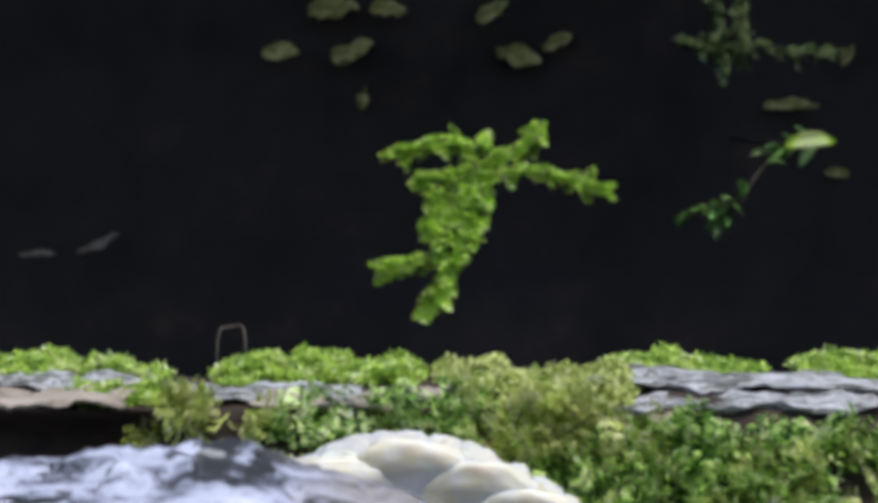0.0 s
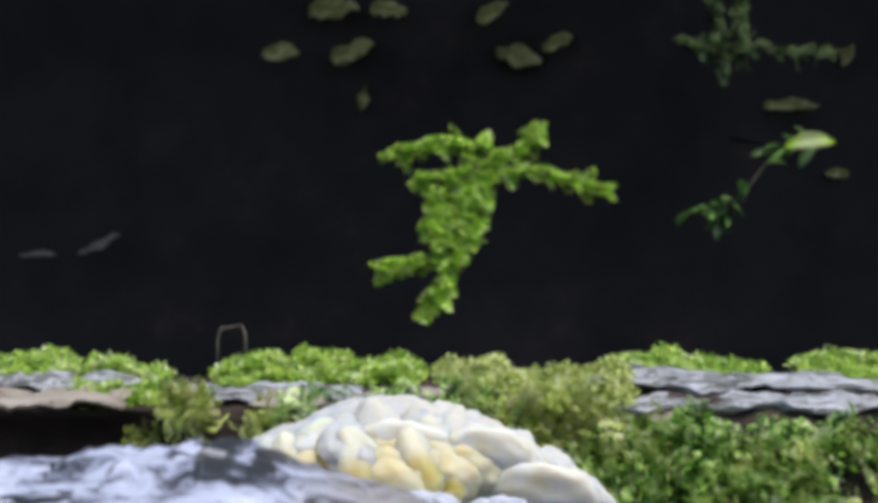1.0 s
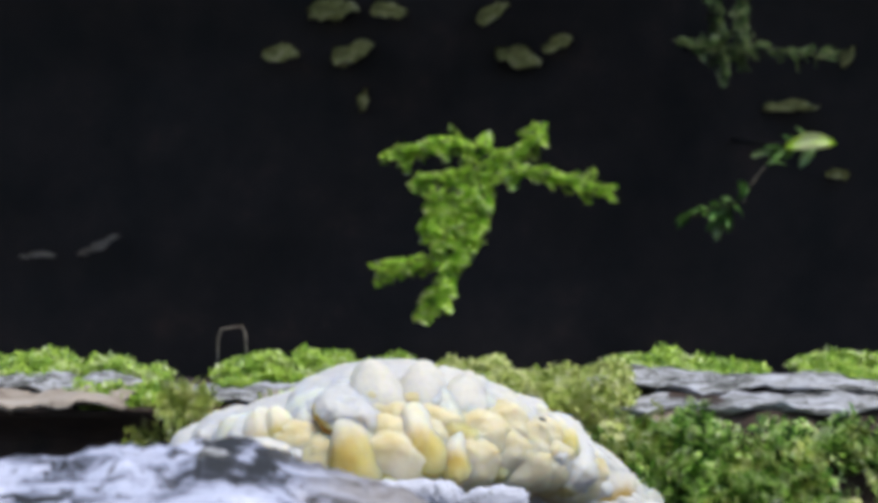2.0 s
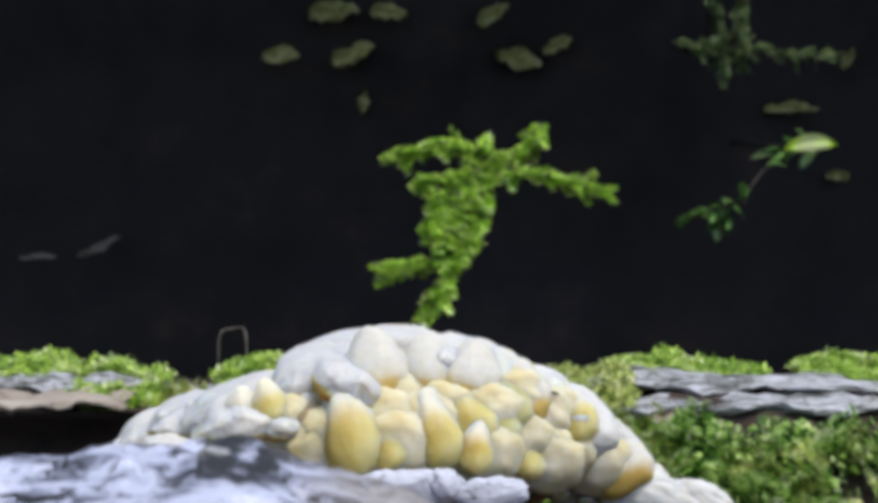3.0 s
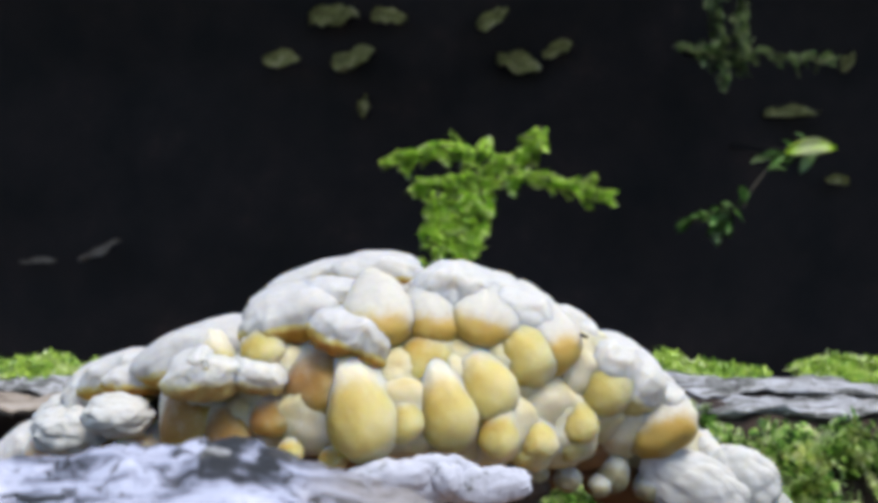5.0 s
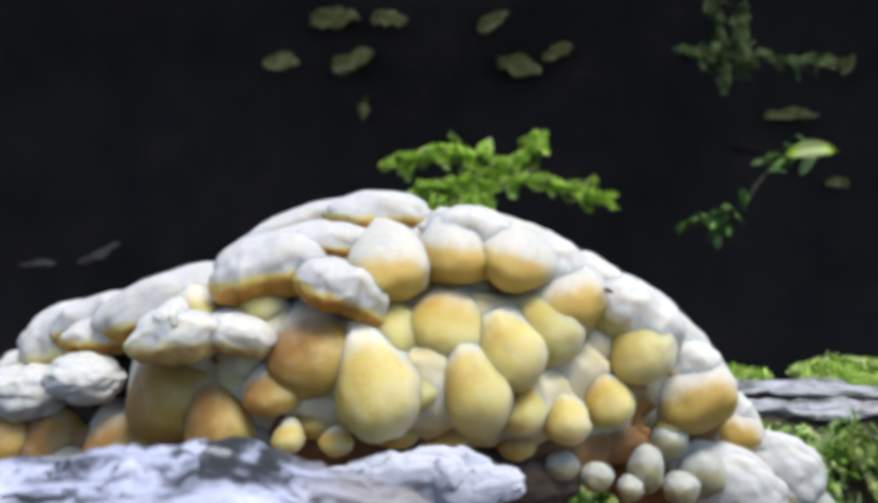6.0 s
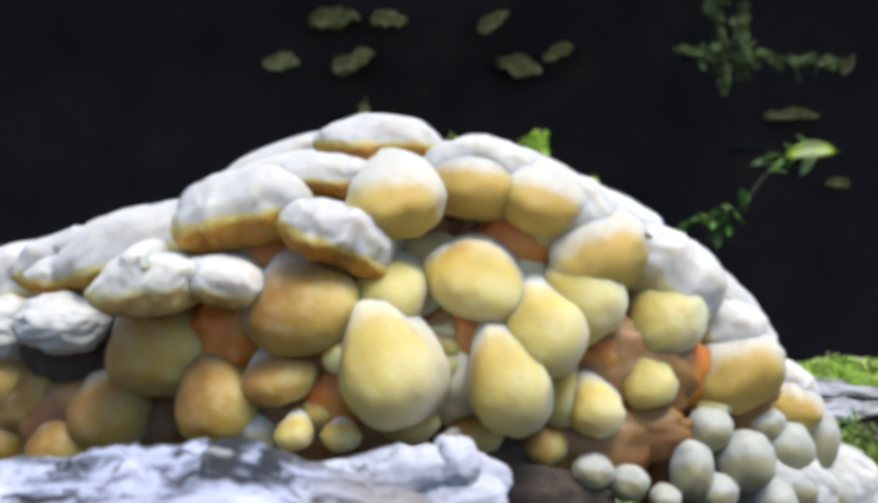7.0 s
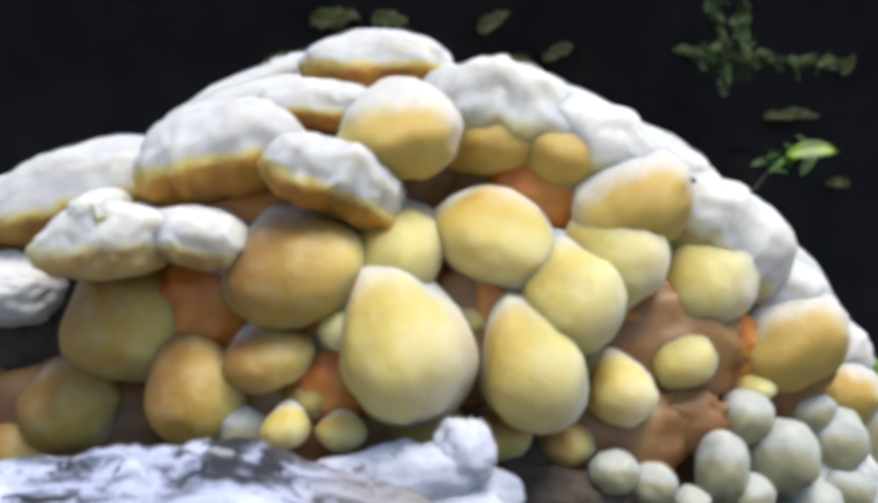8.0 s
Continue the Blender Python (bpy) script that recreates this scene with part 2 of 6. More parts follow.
def part_of(name, me, material, parent=None, label="", smooth=True):
    me.materials.append(material)
    me.polygons.foreach_set("use_smooth", [smooth] * len(me.polygons))
    ob = new(name, me)
    ob.parent = parent
    if label:
        tagged(ob, label)
    return ob


def sheet(rows):
    """A mesh of quads through rows of points."""
    bm = bmesh.new()
    vs = [[bm.verts.new(p) for p in row] for row in rows]
    for a, b in zip(vs, vs[1:]):
        for i in range(len(a) - 1):
            bm.faces.new((a[i], a[i + 1], b[i + 1], b[i]))
    return bm


def smooth_to(lo, hi, v):
    u = min(1.0, max(0.0, (v - lo) / (hi - lo)))
    return u * u * (3 - 2 * u)


def nz(p, s, seed=0.0):
    return noise.fractal(Vector(p) * s + Vector((seed, seed * 1.7, -seed)), 1.0, 2.0, 4)


def tube(points, radii, sides=8, wobble=0.0, seed=0.0):
    bm = bmesh.new()
    rings = []
    pts = [Vector(p) for p in points]
    for i, (p, r) in enumerate(zip(pts, radii)):
        d = (pts[min(i + 1, len(pts) - 1)] - pts[max(i - 1, 0)]).normalized()
        u = d.cross(Vector((0, 1, 0.1))).normalized()
        v = d.cross(u)
        ring = []
        for j in range(sides):
            a = 2 * math.pi * j / sides
            q = p + (u * math.cos(a) + v * math.sin(a)) * r
            q += (q - p) * wobble * nz(q, 0.5 / r, seed)
            ring.append(bm.verts.new(q))
        rings.append(ring)
    for a, b in zip(rings, rings[1:]):
        for j in range(sides):
            bm.faces.new((a[j], a[(j + 1) % sides], b[(j + 1) % sides], b[j]))
    bm.faces.new(rings[0][::-1])
    bm.faces.new(rings[-1])
    return bm


# ---- ground and the dark bank ----
rows = []
for y in np.concatenate([[-400, -60, -12, -4], np.linspace(-1.4, 2.2, 64), [2.6, 3.2, 4, 5, 6, 7.5, 9, 12, 60, 400]]):
    row = []
    for x in np.concatenate([[-400, -60, -12, -8, -6, -5, -4, -3, -2], np.linspace(-1.6, 1.6, 64), [2, 3, 4, 5, 6, 8, 12, 60, 400]]):
        near = 1.0 if abs(x) < 2 and -2 < y < 2.3 else 0.0
        dip = 0.45 * smooth_to(1.27, 1.75, y) * smooth_to(9.0, 5.0, y) * smooth_to(6.0, 4.0, abs(x))
        row.append((x, y, GROUND + near * 0.012 * nz((x, y, 0), 6.0) - dip))
    rows.append(row)
ground = tagged(part("ground", sheet(rows), M_SOIL), "forest soil under the logs, coloured near-black for deep shade", "ground", kind="structure")


def bank_y(x, z):
    """Depth of the bank's face at a height."""
    return 1.86 + 0.05 * nz((x, 0, z), 5.0, 3.0) + 0.02 * nz((x, 0, z), 18.0, 5.0)


# The overhang, out of view above, is added to keep light off the face.
rows = []
for i in range(44):
    s = i / 33
    row = []
    for j in range(131):
        x = -3.2 + 6.4 * j / 130
        if s < 0.55:
            z = -0.26 + s / 0.55 * 0.78
            p = (bank_y(x, z), z)
        elif s < 0.75:
            u = (s - 0.55) / 0.2
            p = (bank_y(x, 0.52) - 0.40 * u + 0.03 * nz((x, u, 0), 6.0, 8.0), 0.52 + 0.05 * u + 0.03 * nz((x, u, 1), 6.0))
        else:
            u = min(1.0, (s - 0.75) / 0.5)
            p = (1.46 + 4.5 * u * u + 0.04 * nz((x, u, 0), 6.0, 8.0), 0.60 + 0.15 * math.sin(u * 3.0) - 0.75 * u ** 3 + 0.03 * nz((x, u, 1), 6.0))
        end = smooth_to(3.2, 2.5, abs(x))
        row.append((x, p[0], -0.26 + (p[1] + 0.26) * end))
    rows.append(row)
bank = tagged(part("backdrop_bank", sheet(rows), M_SOIL), "near-black earth bank, with an unseen overhang added to shade it", "bank", kind="structure")


def set_back(ob):
    """Carry a thing of the bank's sketch out to its distance, as seen from over the clearing."""
    eye = Matrix.Translation((0, 0, 0.17))
    ob.matrix_world = eye @ Matrix.Scale(BACK, 4) @ eye.inverted() @ ob.matrix_basis


set_back(bank)

# ---- foreground log ----


def fore_top(x):
    """Height of the weathered log's upper edge along its length."""
    z = 0.0925 + 0.0050 * smooth_to(-0.10, -0.052, x)
    return z - 0.0075 * smooth_to(-0.050, -0.026, x) - 0.014 * smooth_to(-0.03, 0.02, x) - 0.02 * smooth_to(0.02, 0.12, x)


log_1 = tagged(new("weathered_log"), "bleached bluish-white weathered log with dark cracks", "log")
log_1.location = (0, 0.40, GROUND)
N, S = 420, 90
bm = bmesh.new()
rings = []
for i in range(N):
    x = -0.42 + 0.84 * i / (N - 1)
    top = fore_top(x) - GROUND
    r = top / 2
    ring = []
    for j in range(S):
        a = 2 * math.pi * j / S
        p = Vector((x, r * 0.85 * math.cos(a), r + r * math.sin(a)))
        q = (x * 18, math.cos(a) * 2.4, math.sin(a) * 2.4)
        d = 0.0012 * nz(q, 1.0) + 0.0024 * nz(q, 4.0, 2.0) + 0.0013 * nz(q, 11.0, 5.0)
        crack = abs(nz((x * 9, math.cos(a) * 5, math.sin(a) * 5), 1.3, 7.0))
        d -= 0.0055 * max(0.0, 1 - crack / 0.09)
        n = Vector((0, math.cos(a), math.sin(a)))
        ring.append(bm.verts.new(p + n * d))
    rings.append(ring)
for a, b in zip(rings, rings[1:]):
    for j in range(S):
        bm.faces.new((a[j], a[(j + 1) % S], b[(j + 1) % S], b[j]))
bm.faces.new(rings[0][::-1])
bm.faces.new(rings[-1])
bmesh.ops.recalc_face_normals(bm, faces=bm.faces)
part("trunk", bm, M_WOOD, log_1)
# flakes and knot on the log
for x, y, z, w, d, h, mat in ((-0.051, -0.010, 0.0945, 0.010, 0.010, 0.007, M_BARK), (-0.046, -0.014, 0.0925, 0.008, 0.008, 0.006, M_WOOD),
                              (-0.082, -0.034, 0.0835, 0.012, 0.010, 0.008, M_WOOD), (-0.094, -0.036, 0.081, 0.020, 0.006, 0.003, M_LOG)):
    bm = bmesh.new()
    bmesh.ops.create_icosphere(bm, subdivisions=3, radius=0.5)
    for v in bm.verts:
        v.co *= 1 + 0.5 * nz(v.co, 3.0, x * 100)
        v.co = Vector((v.co.x * w, v.co.y * d, v.co.z * h))
    part("bark_flake", bm, mat, log_1, "greyish flake of loose bark").location = (x, y, z - GROUND)

# ---- mossy log behind ----
LX = 0.62


def log_flat(x, y):
    return 0.016 + 0.006 * nz((x, y, 0), 9.0) + 0.003 * nz((x, y, 0), 40.0, 4.0)


def log_top(x, y):
    return log_flat(x, y) - 0.02 * smooth_to(1.08, 1.13, y)


def log_front(x, s):
    """Point on the log's front face, s from the lip down to the ground."""
    hollow = smooth_to(-0.13, -0.19, x)
    y = 0.972 - (0.030 + 0.030 * smooth_to(0.06, 0.15, x)) * s * (1 - hollow) + 0.035 * hollow * math.sin(min(1, s * 3) * 1.57) + 0.010 * nz((x, 0, s * 0.1), 14.0, 2.0)
    return Vector((x, y, 0.014 - 0.078 * s))


mossy = tagged(new("mossy_log"), "rotten log with grey bark plates and bright green moss", "log")
FAR = 1.13  # the log's size over the sketch below
mossy.location = (0, 1.04 * FAR, 0.17 - (0.17 - GROUND) * FAR)
mossy.scale = (FAR, FAR, FAR)
OFF = Vector((0, 1.04, GROUND))
rows = []
for i in range(200):
    x = -LX + 2 * LX * i / 199
    row = [log_front(x, s) - OFF for s in np.linspace(1.06, 0.0, 14)]
    for y in np.linspace(0.985, 1.11, 14):
        row.append(Vector((x, y, log_top(x, y))) - OFF)
    row += [Vector((x, 1.135, 0.0)) - OFF, Vector((x, 1.14, -0.064)) - OFF]
    rows.append(row)
part("trunk", sheet(rows), M_LOG, mossy)


def bark_plate(x, y, z, w, d, h, mat, tilt=0.0, seed=0.0):
    """A thin ragged slab of bark."""
    bm = bmesh.new()
    n = 26
    up, lo = [], []
    for i in range(n):
        row_u, row_l = [], []
        u = i / (n - 1) - 0.5
        for j in range(9):
            v = j / 8 - 0.5
            k2 = 1 - 0.35 * abs(nz((u * 3, v, seed), 2.0))
            edge = max(abs(u), abs(v)) * 2
            xx = u * w + 0.1 * d * nz((u, v, seed), 6.0)
            yy = v * d * k2 + 0.18 * d * nz((u * 5, seed, 0), 1.5)
            zz = tilt * u * w + 0.8 * h * nz((u * 4, v * 2, seed), 1.5) + 0.35 * h * nz((u * 18, v * 6, seed), 1.5)
            t = h * (1 - 0.8 * edge ** 6)
            row_u.append(bm.verts.new((xx, yy, zz + t / 2)))
            row_l.append(bm.verts.new((xx, yy, zz - t / 2)))
        up.append(row_u)
        lo.append(row_l)
    for g, flip in ((up, False), (lo, True)):
        for a, b in zip(g, g[1:]):
            for j in range(8):
                f = (a[j], b[j], b[j + 1], a[j + 1])
                bm.faces.new(f[::-1] if flip else f)
    for j in range(8):
        bm.faces.new((up[0][j], up[0][j + 1], lo[0][j + 1], lo[0][j]))
        bm.faces.new((up[-1][j + 1], up[-1][j], lo[-1][j], lo[-1][j + 1]))
    for i in range(n - 1):
        bm.faces.new((up[i + 1][0], up[i][0], lo[i][0], lo[i + 1][0]))
        bm.faces.new((up[i][8], up[i + 1][8], lo[i + 1][8], lo[i][8]))
    ob = part("bark_plate", bm, mat, mossy)
    ob.location = Vector((x, y, z)) - OFF
    return ob


bark_plate(0.185, 1.030, 0.0215, 0.20, 0.060, 0.006, M_BARK, -0.02, 1.0)
bark_plate(0.165, 0.985, 0.0150, 0.17, 0.050, 0.006, M_BARK, 0.02, 2.0)
bark_plate(0.260, 0.990, 0.0130, 0.12, 0.050, 0.007, M_BARK, 0.10, 3.0)
bark_plate(0.120, 0.975, 0.0090, 0.08, 0.030, 0.005, M_TAN, -0.05, 4.0)
bark_plate(-0.240, 0.990, 0.0180, 0.13, 0.060, 0.006, M_TAN, 0.0, 5.0)
bark_plate(-0.225, 1.030, 0.0215, 0.10, 0.050, 0.005, M_BARK, 0.0, 6.0)
bark_plate(-0.100, 1.000, 0.0190, 0.11, 0.050, 0.005, M_BARK, 0.0, 7.0)
bark_plate(-0.060, 0.985, 0.0170, 0.09, 0.045, 0.005, M_TAN, -0.03, 8.0)
bark_plate(0.020, 1.000, 0.0190, 0.08, 0.040, 0.004, M_TAN, 0.0, 9.0)

rng = np.random.default_rng(4)


def shoot(leaves, length, leaf, width, spread):
    """Template of one moss shoot: pointed leaves in a spiral round an upright stem."""
    vs, fs = [], []
    for i in range(leaves):
        a = i * 2.4
        h = length * (0.15 + 0.85 * i / leaves)
        o = np.array([math.cos(a), math.sin(a), 0.0])
        s = np.array([-o[1], o[0], 0.0])
        base = np.array([0, 0, h])
        up = spread * (0.6 + 0.8 * i / leaves)
        mid = base + o * leaf * 0.5 + np.array([0, 0, leaf * 0.5 * up])
        tip = base + o * leaf + np.array([0, 0, leaf * (0.9 * up - 0.25)])
        n = len(vs)
        vs += [base, mid + s * width, tip, mid - s * width]
        fs += [(n, n + 1, n + 2), (n, n + 2, n + 3)]
    return np.array(vs), np.array(fs)


def scatter(name, spots, normals, template, size, lean, material, parent, label):
    """Many shoots in one mesh."""
    tv, tf = template
    n = len(spots)
    up = np.array(normals) + rng.normal(0, lean, (n, 3))
    up /= np.linalg.norm(up, axis=1, keepdims=True)
    ref = rng.normal(0, 1, (n, 3))
    a = np.cross(up, ref)
    a /= np.linalg.norm(a, axis=1, keepdims=True)
    b = np.cross(up, a)
    sc = size * rng.uniform(0.6, 1.35, (n, 1, 1))
    V = (tv[None, :, 0:1] * a[:, None] + tv[None, :, 1:2] * b[:, None] + tv[None, :, 2:3] * up[:, None]) * sc + np.array(spots)[:, None]
    Fs = tf[None] + (np.arange(n) * len(tv))[:, None, None]
    me = bpy.data.meshes.new(name)
    me.from_pydata(V.reshape(-1, 3).tolist(), [], Fs.reshape(-1, 3).tolist())
    return tagged(part_of(name, me, material, parent, label, False), kind="stuff")


SHORT = shoot(8, 0.0050, 0.0034, 0.0008, 0.9)


def frond(n, length, leaf, width):
    """Template of one feathery moss frond: it arches outward and droops, with leaves on both sides."""
    vs, fs = [], []
    for i in range(n):
        u = (i + 0.5) / n
        z = length * math.sin(u * 1.5)
        x = length * 0.55 * u * u
        for side in (-1, 1):
            base = np.array([x, 0, z])
            out = np.array([0.35 * u, side * 1.0, 0.55 - 0.5 * u]) * leaf * (0.5 + 1.2 * u * (1.25 - u))
            mid = base + out * 0.5
            w = np.array([width * 0.5, 0, width])
            k0 = len(vs)
            vs += [base, mid + w, base + out, mid - w]
            fs += [(k0, k0 + 1, k0 + 2), (k0, k0 + 2, k0 + 3)]
    return np.array(vs), np.array(fs)


FROND = frond(9, 0.020, 0.0085, 0.0012)


def cushion(x0, x1, y0, y1, height, count, material=None):
    """A low dome of moss on the log's top."""
    spots, ups = [], []
    for _ in range(2 * count):
        x, y = rng.uniform(x0, x1), rng.uniform(y0, y1)
        u, v = (x - x0) / (x1 - x0) * 2 - 1, (y - y0) / (y1 - y0) * 2 - 1
        e = 1 - u ** 4 * 0.9 - v * v * 0.8
        if e < 0.1:
            continue
        h = height * 0.60 * math.sqrt(e) * max(0.05, 0.7 + 1.9 * nz((x, y, 0), 34.0, 3.0))
        if nz((x, y, 0), 30.0, 3.0) < -0.38:
            continue
        spots.append(Vector((x, y, log_flat(x, y) + h - 0.002)) - OFF)
        ups.append((u * 0.5, v * 0.5 - 0.3, 1.0))
    scatter("moss_cushion", spots, ups, SHORT, 1.0, 0.35, material or M_CUSHION, mossy, "bright yellow-green cushion of moss")


cushion(-0.330, -0.272, 1.03, 1.12, 0.010, 500)
cushion(-0.274, -0.226, 1.03, 1.12, 0.013, 600)
cushion(-0.213, -0.165, 1.00, 1.09, 0.010, 600)
cushion(-0.136, -0.094, 1.04, 1.12, 0.012, 550)
cushion(-0.092, -0.063, 1.05, 1.12, 0.013, 450)
cushion(-0.060, -0.012, 1.05, 1.13, 0.014, 750)
cushion(-0.215, -0.150, 0.985, 1.02, 0.005, 350)
cushion(0.000, 0.040, 1.04, 1.11, 0.013, 450, M_DRYMOSS)
cushion(0.030, 0.062, 0.98, 1.06, 0.012, 450, M_DRYMOSS)
cushion(0.060, 0.112, 0.97, 1.08, 0.012, 900, M_DRYMOSS)
cushion(0.105, 0.156, 1.06, 1.13, 0.009, 600)
cushion(0.160, 0.202, 1.06, 1.13, 0.006, 400)
cushion(0.224, 0.276, 1.05, 1.13, 0.009, 500)
cushion(0.268, 0.340, 1.05, 1.13, 0.010, 600)


def hanging_moss(x0, x1, s0, s1, clumps, size, material, gaps):
    """Star-shaped clumps of fronds on the log's front, with bare wood between."""
    spots, ups = [], []
    for _ in range(clumps):
        x, s = rng.uniform(x0, x1), rng.uniform(s0, s1)
        if nz((x, s * 0.08, 0), 20.0, 11.0) < gaps:
            continue
        c = log_front(x, s) - OFF
        aim = np.array([rng.normal(0, 0.5), -0.8, rng.uniform(-0.2, 0.9)])
        for _ in range(rng.integers(6, 13)):
            spots.append(c + Vector((rng.normal(0, 0.004), rng.uniform(-0.006, 0.003), rng.normal(0, 0.003))))
            ups.append(aim + rng.normal(0, 0.55, 3))
    scatter("feather_moss", spots, ups, FROND, size, 0.15, material, mossy, "loose green feathery moss")


hanging_moss(-0.162, -0.105, -0.05, 0.75, 60, 0.7, M_DRYMOSS, -0.02)
hanging_moss(-0.095, 0.060, -0.05, 1.0, 150, 0.66, M_FEATHER, 0.05)
hanging_moss(0.040, 0.140, 0.10, 1.0, 120, 0.76, M_FEATHER, 0.04)
hanging_moss(0.120, 0.340, 0.20, 1.0, 380, 0.76, M_FEATHER, 0.09)
hanging_moss(0.120, 0.340, 0.20, 1.0, 90, 0.70, M_DRYMOSS, 0.05)
hanging_moss(0.020, 0.120, -0.15, 0.45, 90, 0.7, M_DRYMOSS, -0.1)

# dry looped stem standing on the log
stem = tagged(part("dry_stem", tube([(0, 0, -0.016), (-0.001, 0, 0.008), (-0.003, 0, 0.0135), (-0.010, 0, 0.0125), (-0.018, 0.002, 0.011), (-0.0205, 0.002, 0.004), (-0.021, 0.002, -0.016)], [0.00042] * 7, 6), M_TAN),
              "thin dry bent moss stem", "stem")
stem.location = (-0.120 * FAR, 1.09 * FAR, 0.17 - (0.17 - 0.036) * FAR)


# ---- plants before the bank ----
def leaf_mesh(name, length, width, fold, curl):
    bm = bmesh.new()
    rows = []
    for i in range(7):
        u = i / 6
        w = width * math.sin(math.pi * min(1, u * 0.92 + 0.06)) ** 0.8 / 2
        z = curl * length * math.sin(u * 2.2)
        rows.append([(-w, u * length, z + fold * w), (0, u * length, z), (w, u * length, z + fold * w)])
    bm.free()
    bm = sheet(rows)
    geom = bmesh.ops.solidify(bm, geom=bm.faces[:], thickness=0.0004)
    me = bpy.data.meshes.new(name)
    bm.to_mesh(me)
    bm.free()
    me.polygons.foreach_set("use_smooth", [True] * len(me.polygons))
    return me


def pinna_mesh(name, length, width, pairs=4):
    """One small fern leaf: narrow leaflets in pairs along a rib, and one at its tip."""
    base = leaf_mesh("leaflet", 1.0, 0.42, 0.35, 0.12)
    vs = np.empty(len(base.vertices) * 3)
    base.vertices.foreach_get("co", vs)
    vs = vs.reshape(-1, 3)
    faces = [tuple(p.vertices) for p in base.polygons]
    bpy.data.meshes.remove(base)
    V, Fs = [], []
    spots = [(0.62, 0.0, 0.40)] + [(0.08 + 0.62 * i / (pairs - 1), sd * (62 - 22 * i / pairs), 0.95 - 0.5 * i / pairs) for i in range(pairs) for sd in (-1, 1)]
    for u, turn, size in spots:
        a = radians(turn)
        k = width * size if turn else length * size
        x, y = vs[:, 0] * k, vs[:, 1] * k
        P = np.stack([x * math.cos(a) + y * math.sin(a), -x * math.sin(a) + y * math.cos(a) + u * length, vs[:, 2] * k - 0.25 * length * u * u], 1)
        n = sum(len(q) for q in V)
        V.append(P)
        Fs += [tuple(i + n for i in f) for f in faces]
    me = bpy.data.meshes.new(name)
    me.from_pydata(np.concatenate(V).tolist(), [], Fs)
    me.polygons.foreach_set("use_smooth", [True] * len(me.polygons))
    return me


def sprig(name, label, category, branches, y, material, leaf_len, leaf_w, step, r, seed, bare=1.0, arch=0.0):
    """A stem with side branches, clothed in small leaves. branches: polylines of (x, z), root first. arch: how far the plant leans out as it droops."""
    rnd = random.Random(seed)
    x0, z0 = branches[0][0]
    top = tagged(new(name), label, category)
    top.location = (x0, y, z0)
    kinds = []
    for q in range(4):
        me = pinna_mesh("leaf", leaf_len * (0.8 + 0.15 * q), leaf_w * (0.85 + 0.1 * q)) if "fern" in name else leaf_mesh("leaf", leaf_len * (0.8 + 0.15 * q), leaf_w * (0.85 + 0.1 * q), 0.4, 0.15)
        me.materials.append(material)
        kinds.append(me)
    rx, rz = branches[0][min(2, len(branches[0]) - 1)] if "fern" in name else (x0, z0)
    back = bank_y(rx, rz) + 0.03 - y
    hold = Vector((rx - x0, 0, rz - z0))
    hold.y = -arch * (0.175 - rz)
    part("root", tube([hold + Vector((0, back, 0.0)), hold + Vector((0.004, back * 0.5, -0.004)), hold], [r * 2.2, r * 1.6, r], 6), M_SOIL, top)
    for line in branches:
        pts = []
        for px, pz in line:
            out = -arch * (0.175 - pz)
            near = 1 + out / y
            pts.append(Vector((px * near - x0, out + rnd.uniform(-0.008, 0.008), 0.17 + (pz - 0.17) * near - z0)))
        part("stem", tube(pts, [r * (1 - 0.6 * i / len(pts)) for i in range(len(pts))], 6), M_TWIG, top)
        for a, b in zip(pts, pts[1:]):
            n = max(1, int((b - a).length / (step * (bare if line is branches[0] else 1.0))))
            for i in range(n):
                p = a.lerp(b, (i + rnd.random()) / n)
                ob = new("leaf", rnd.choice(kinds))
                ob.parent = top
                d = (b - a).normalized()
                side = Vector((rnd.gauss(0, 0.6), rnd.gauss(-0.35, 0.4), rnd.gauss(-0.1, 0.5)))
                aim = (d * 0.7 + side).normalized()
                face = Vector((rnd.gauss(0.2, 0.22), rnd.gauss(-0.60, 0.2), rnd.gauss(0.95, 0.2)))
                across = aim.cross(face).normalized()
                m3 = Matrix((across, aim, across.cross(aim))).transposed()
                ob.matrix_local = Matrix.Translation(p) @ m3.to_4x4()
    set_back(top)
    return top


def bank_leaf(x, z, size, rot, seed, broad):
    """A fallen leaf caught on the bank's face."""
    size *= 1.12
    bm = bmesh.new()
    rows = []
    for i in range(9):
        u = i / 8
        w = broad * size * 0.28 * math.sin(math.pi * min(1, u * 0.9 + 0.08)) ** 0.7
        rows.append([(u * size - size / 2, 0.010 * nz((u, v, seed), 3.0) - 0.3 * abs(v) * w, v * w + 0.06 * size * nz((u, v, seed), 2.0)) for v in (-1, -0.5, 0, 0.5, 1)])
    bm.free()
    bm = sheet(rows)
    bmesh.ops.solidify(bm, geom=bm.faces[:], thickness=0.0006)
    bmesh.ops.recalc_face_normals(bm, faces=bm.faces)
    ob = tagged(part("fallen_leaf", bm, M_TAN if broad < 0.4 else M_DEAD), "pale withered leaf caught on the dark bank", "leaf", "leaves on the bank")
    ob.matrix_basis = pose(x, bank_y(x, z) - 0.022, z, -35, -rot, 0)
    set_back(ob)


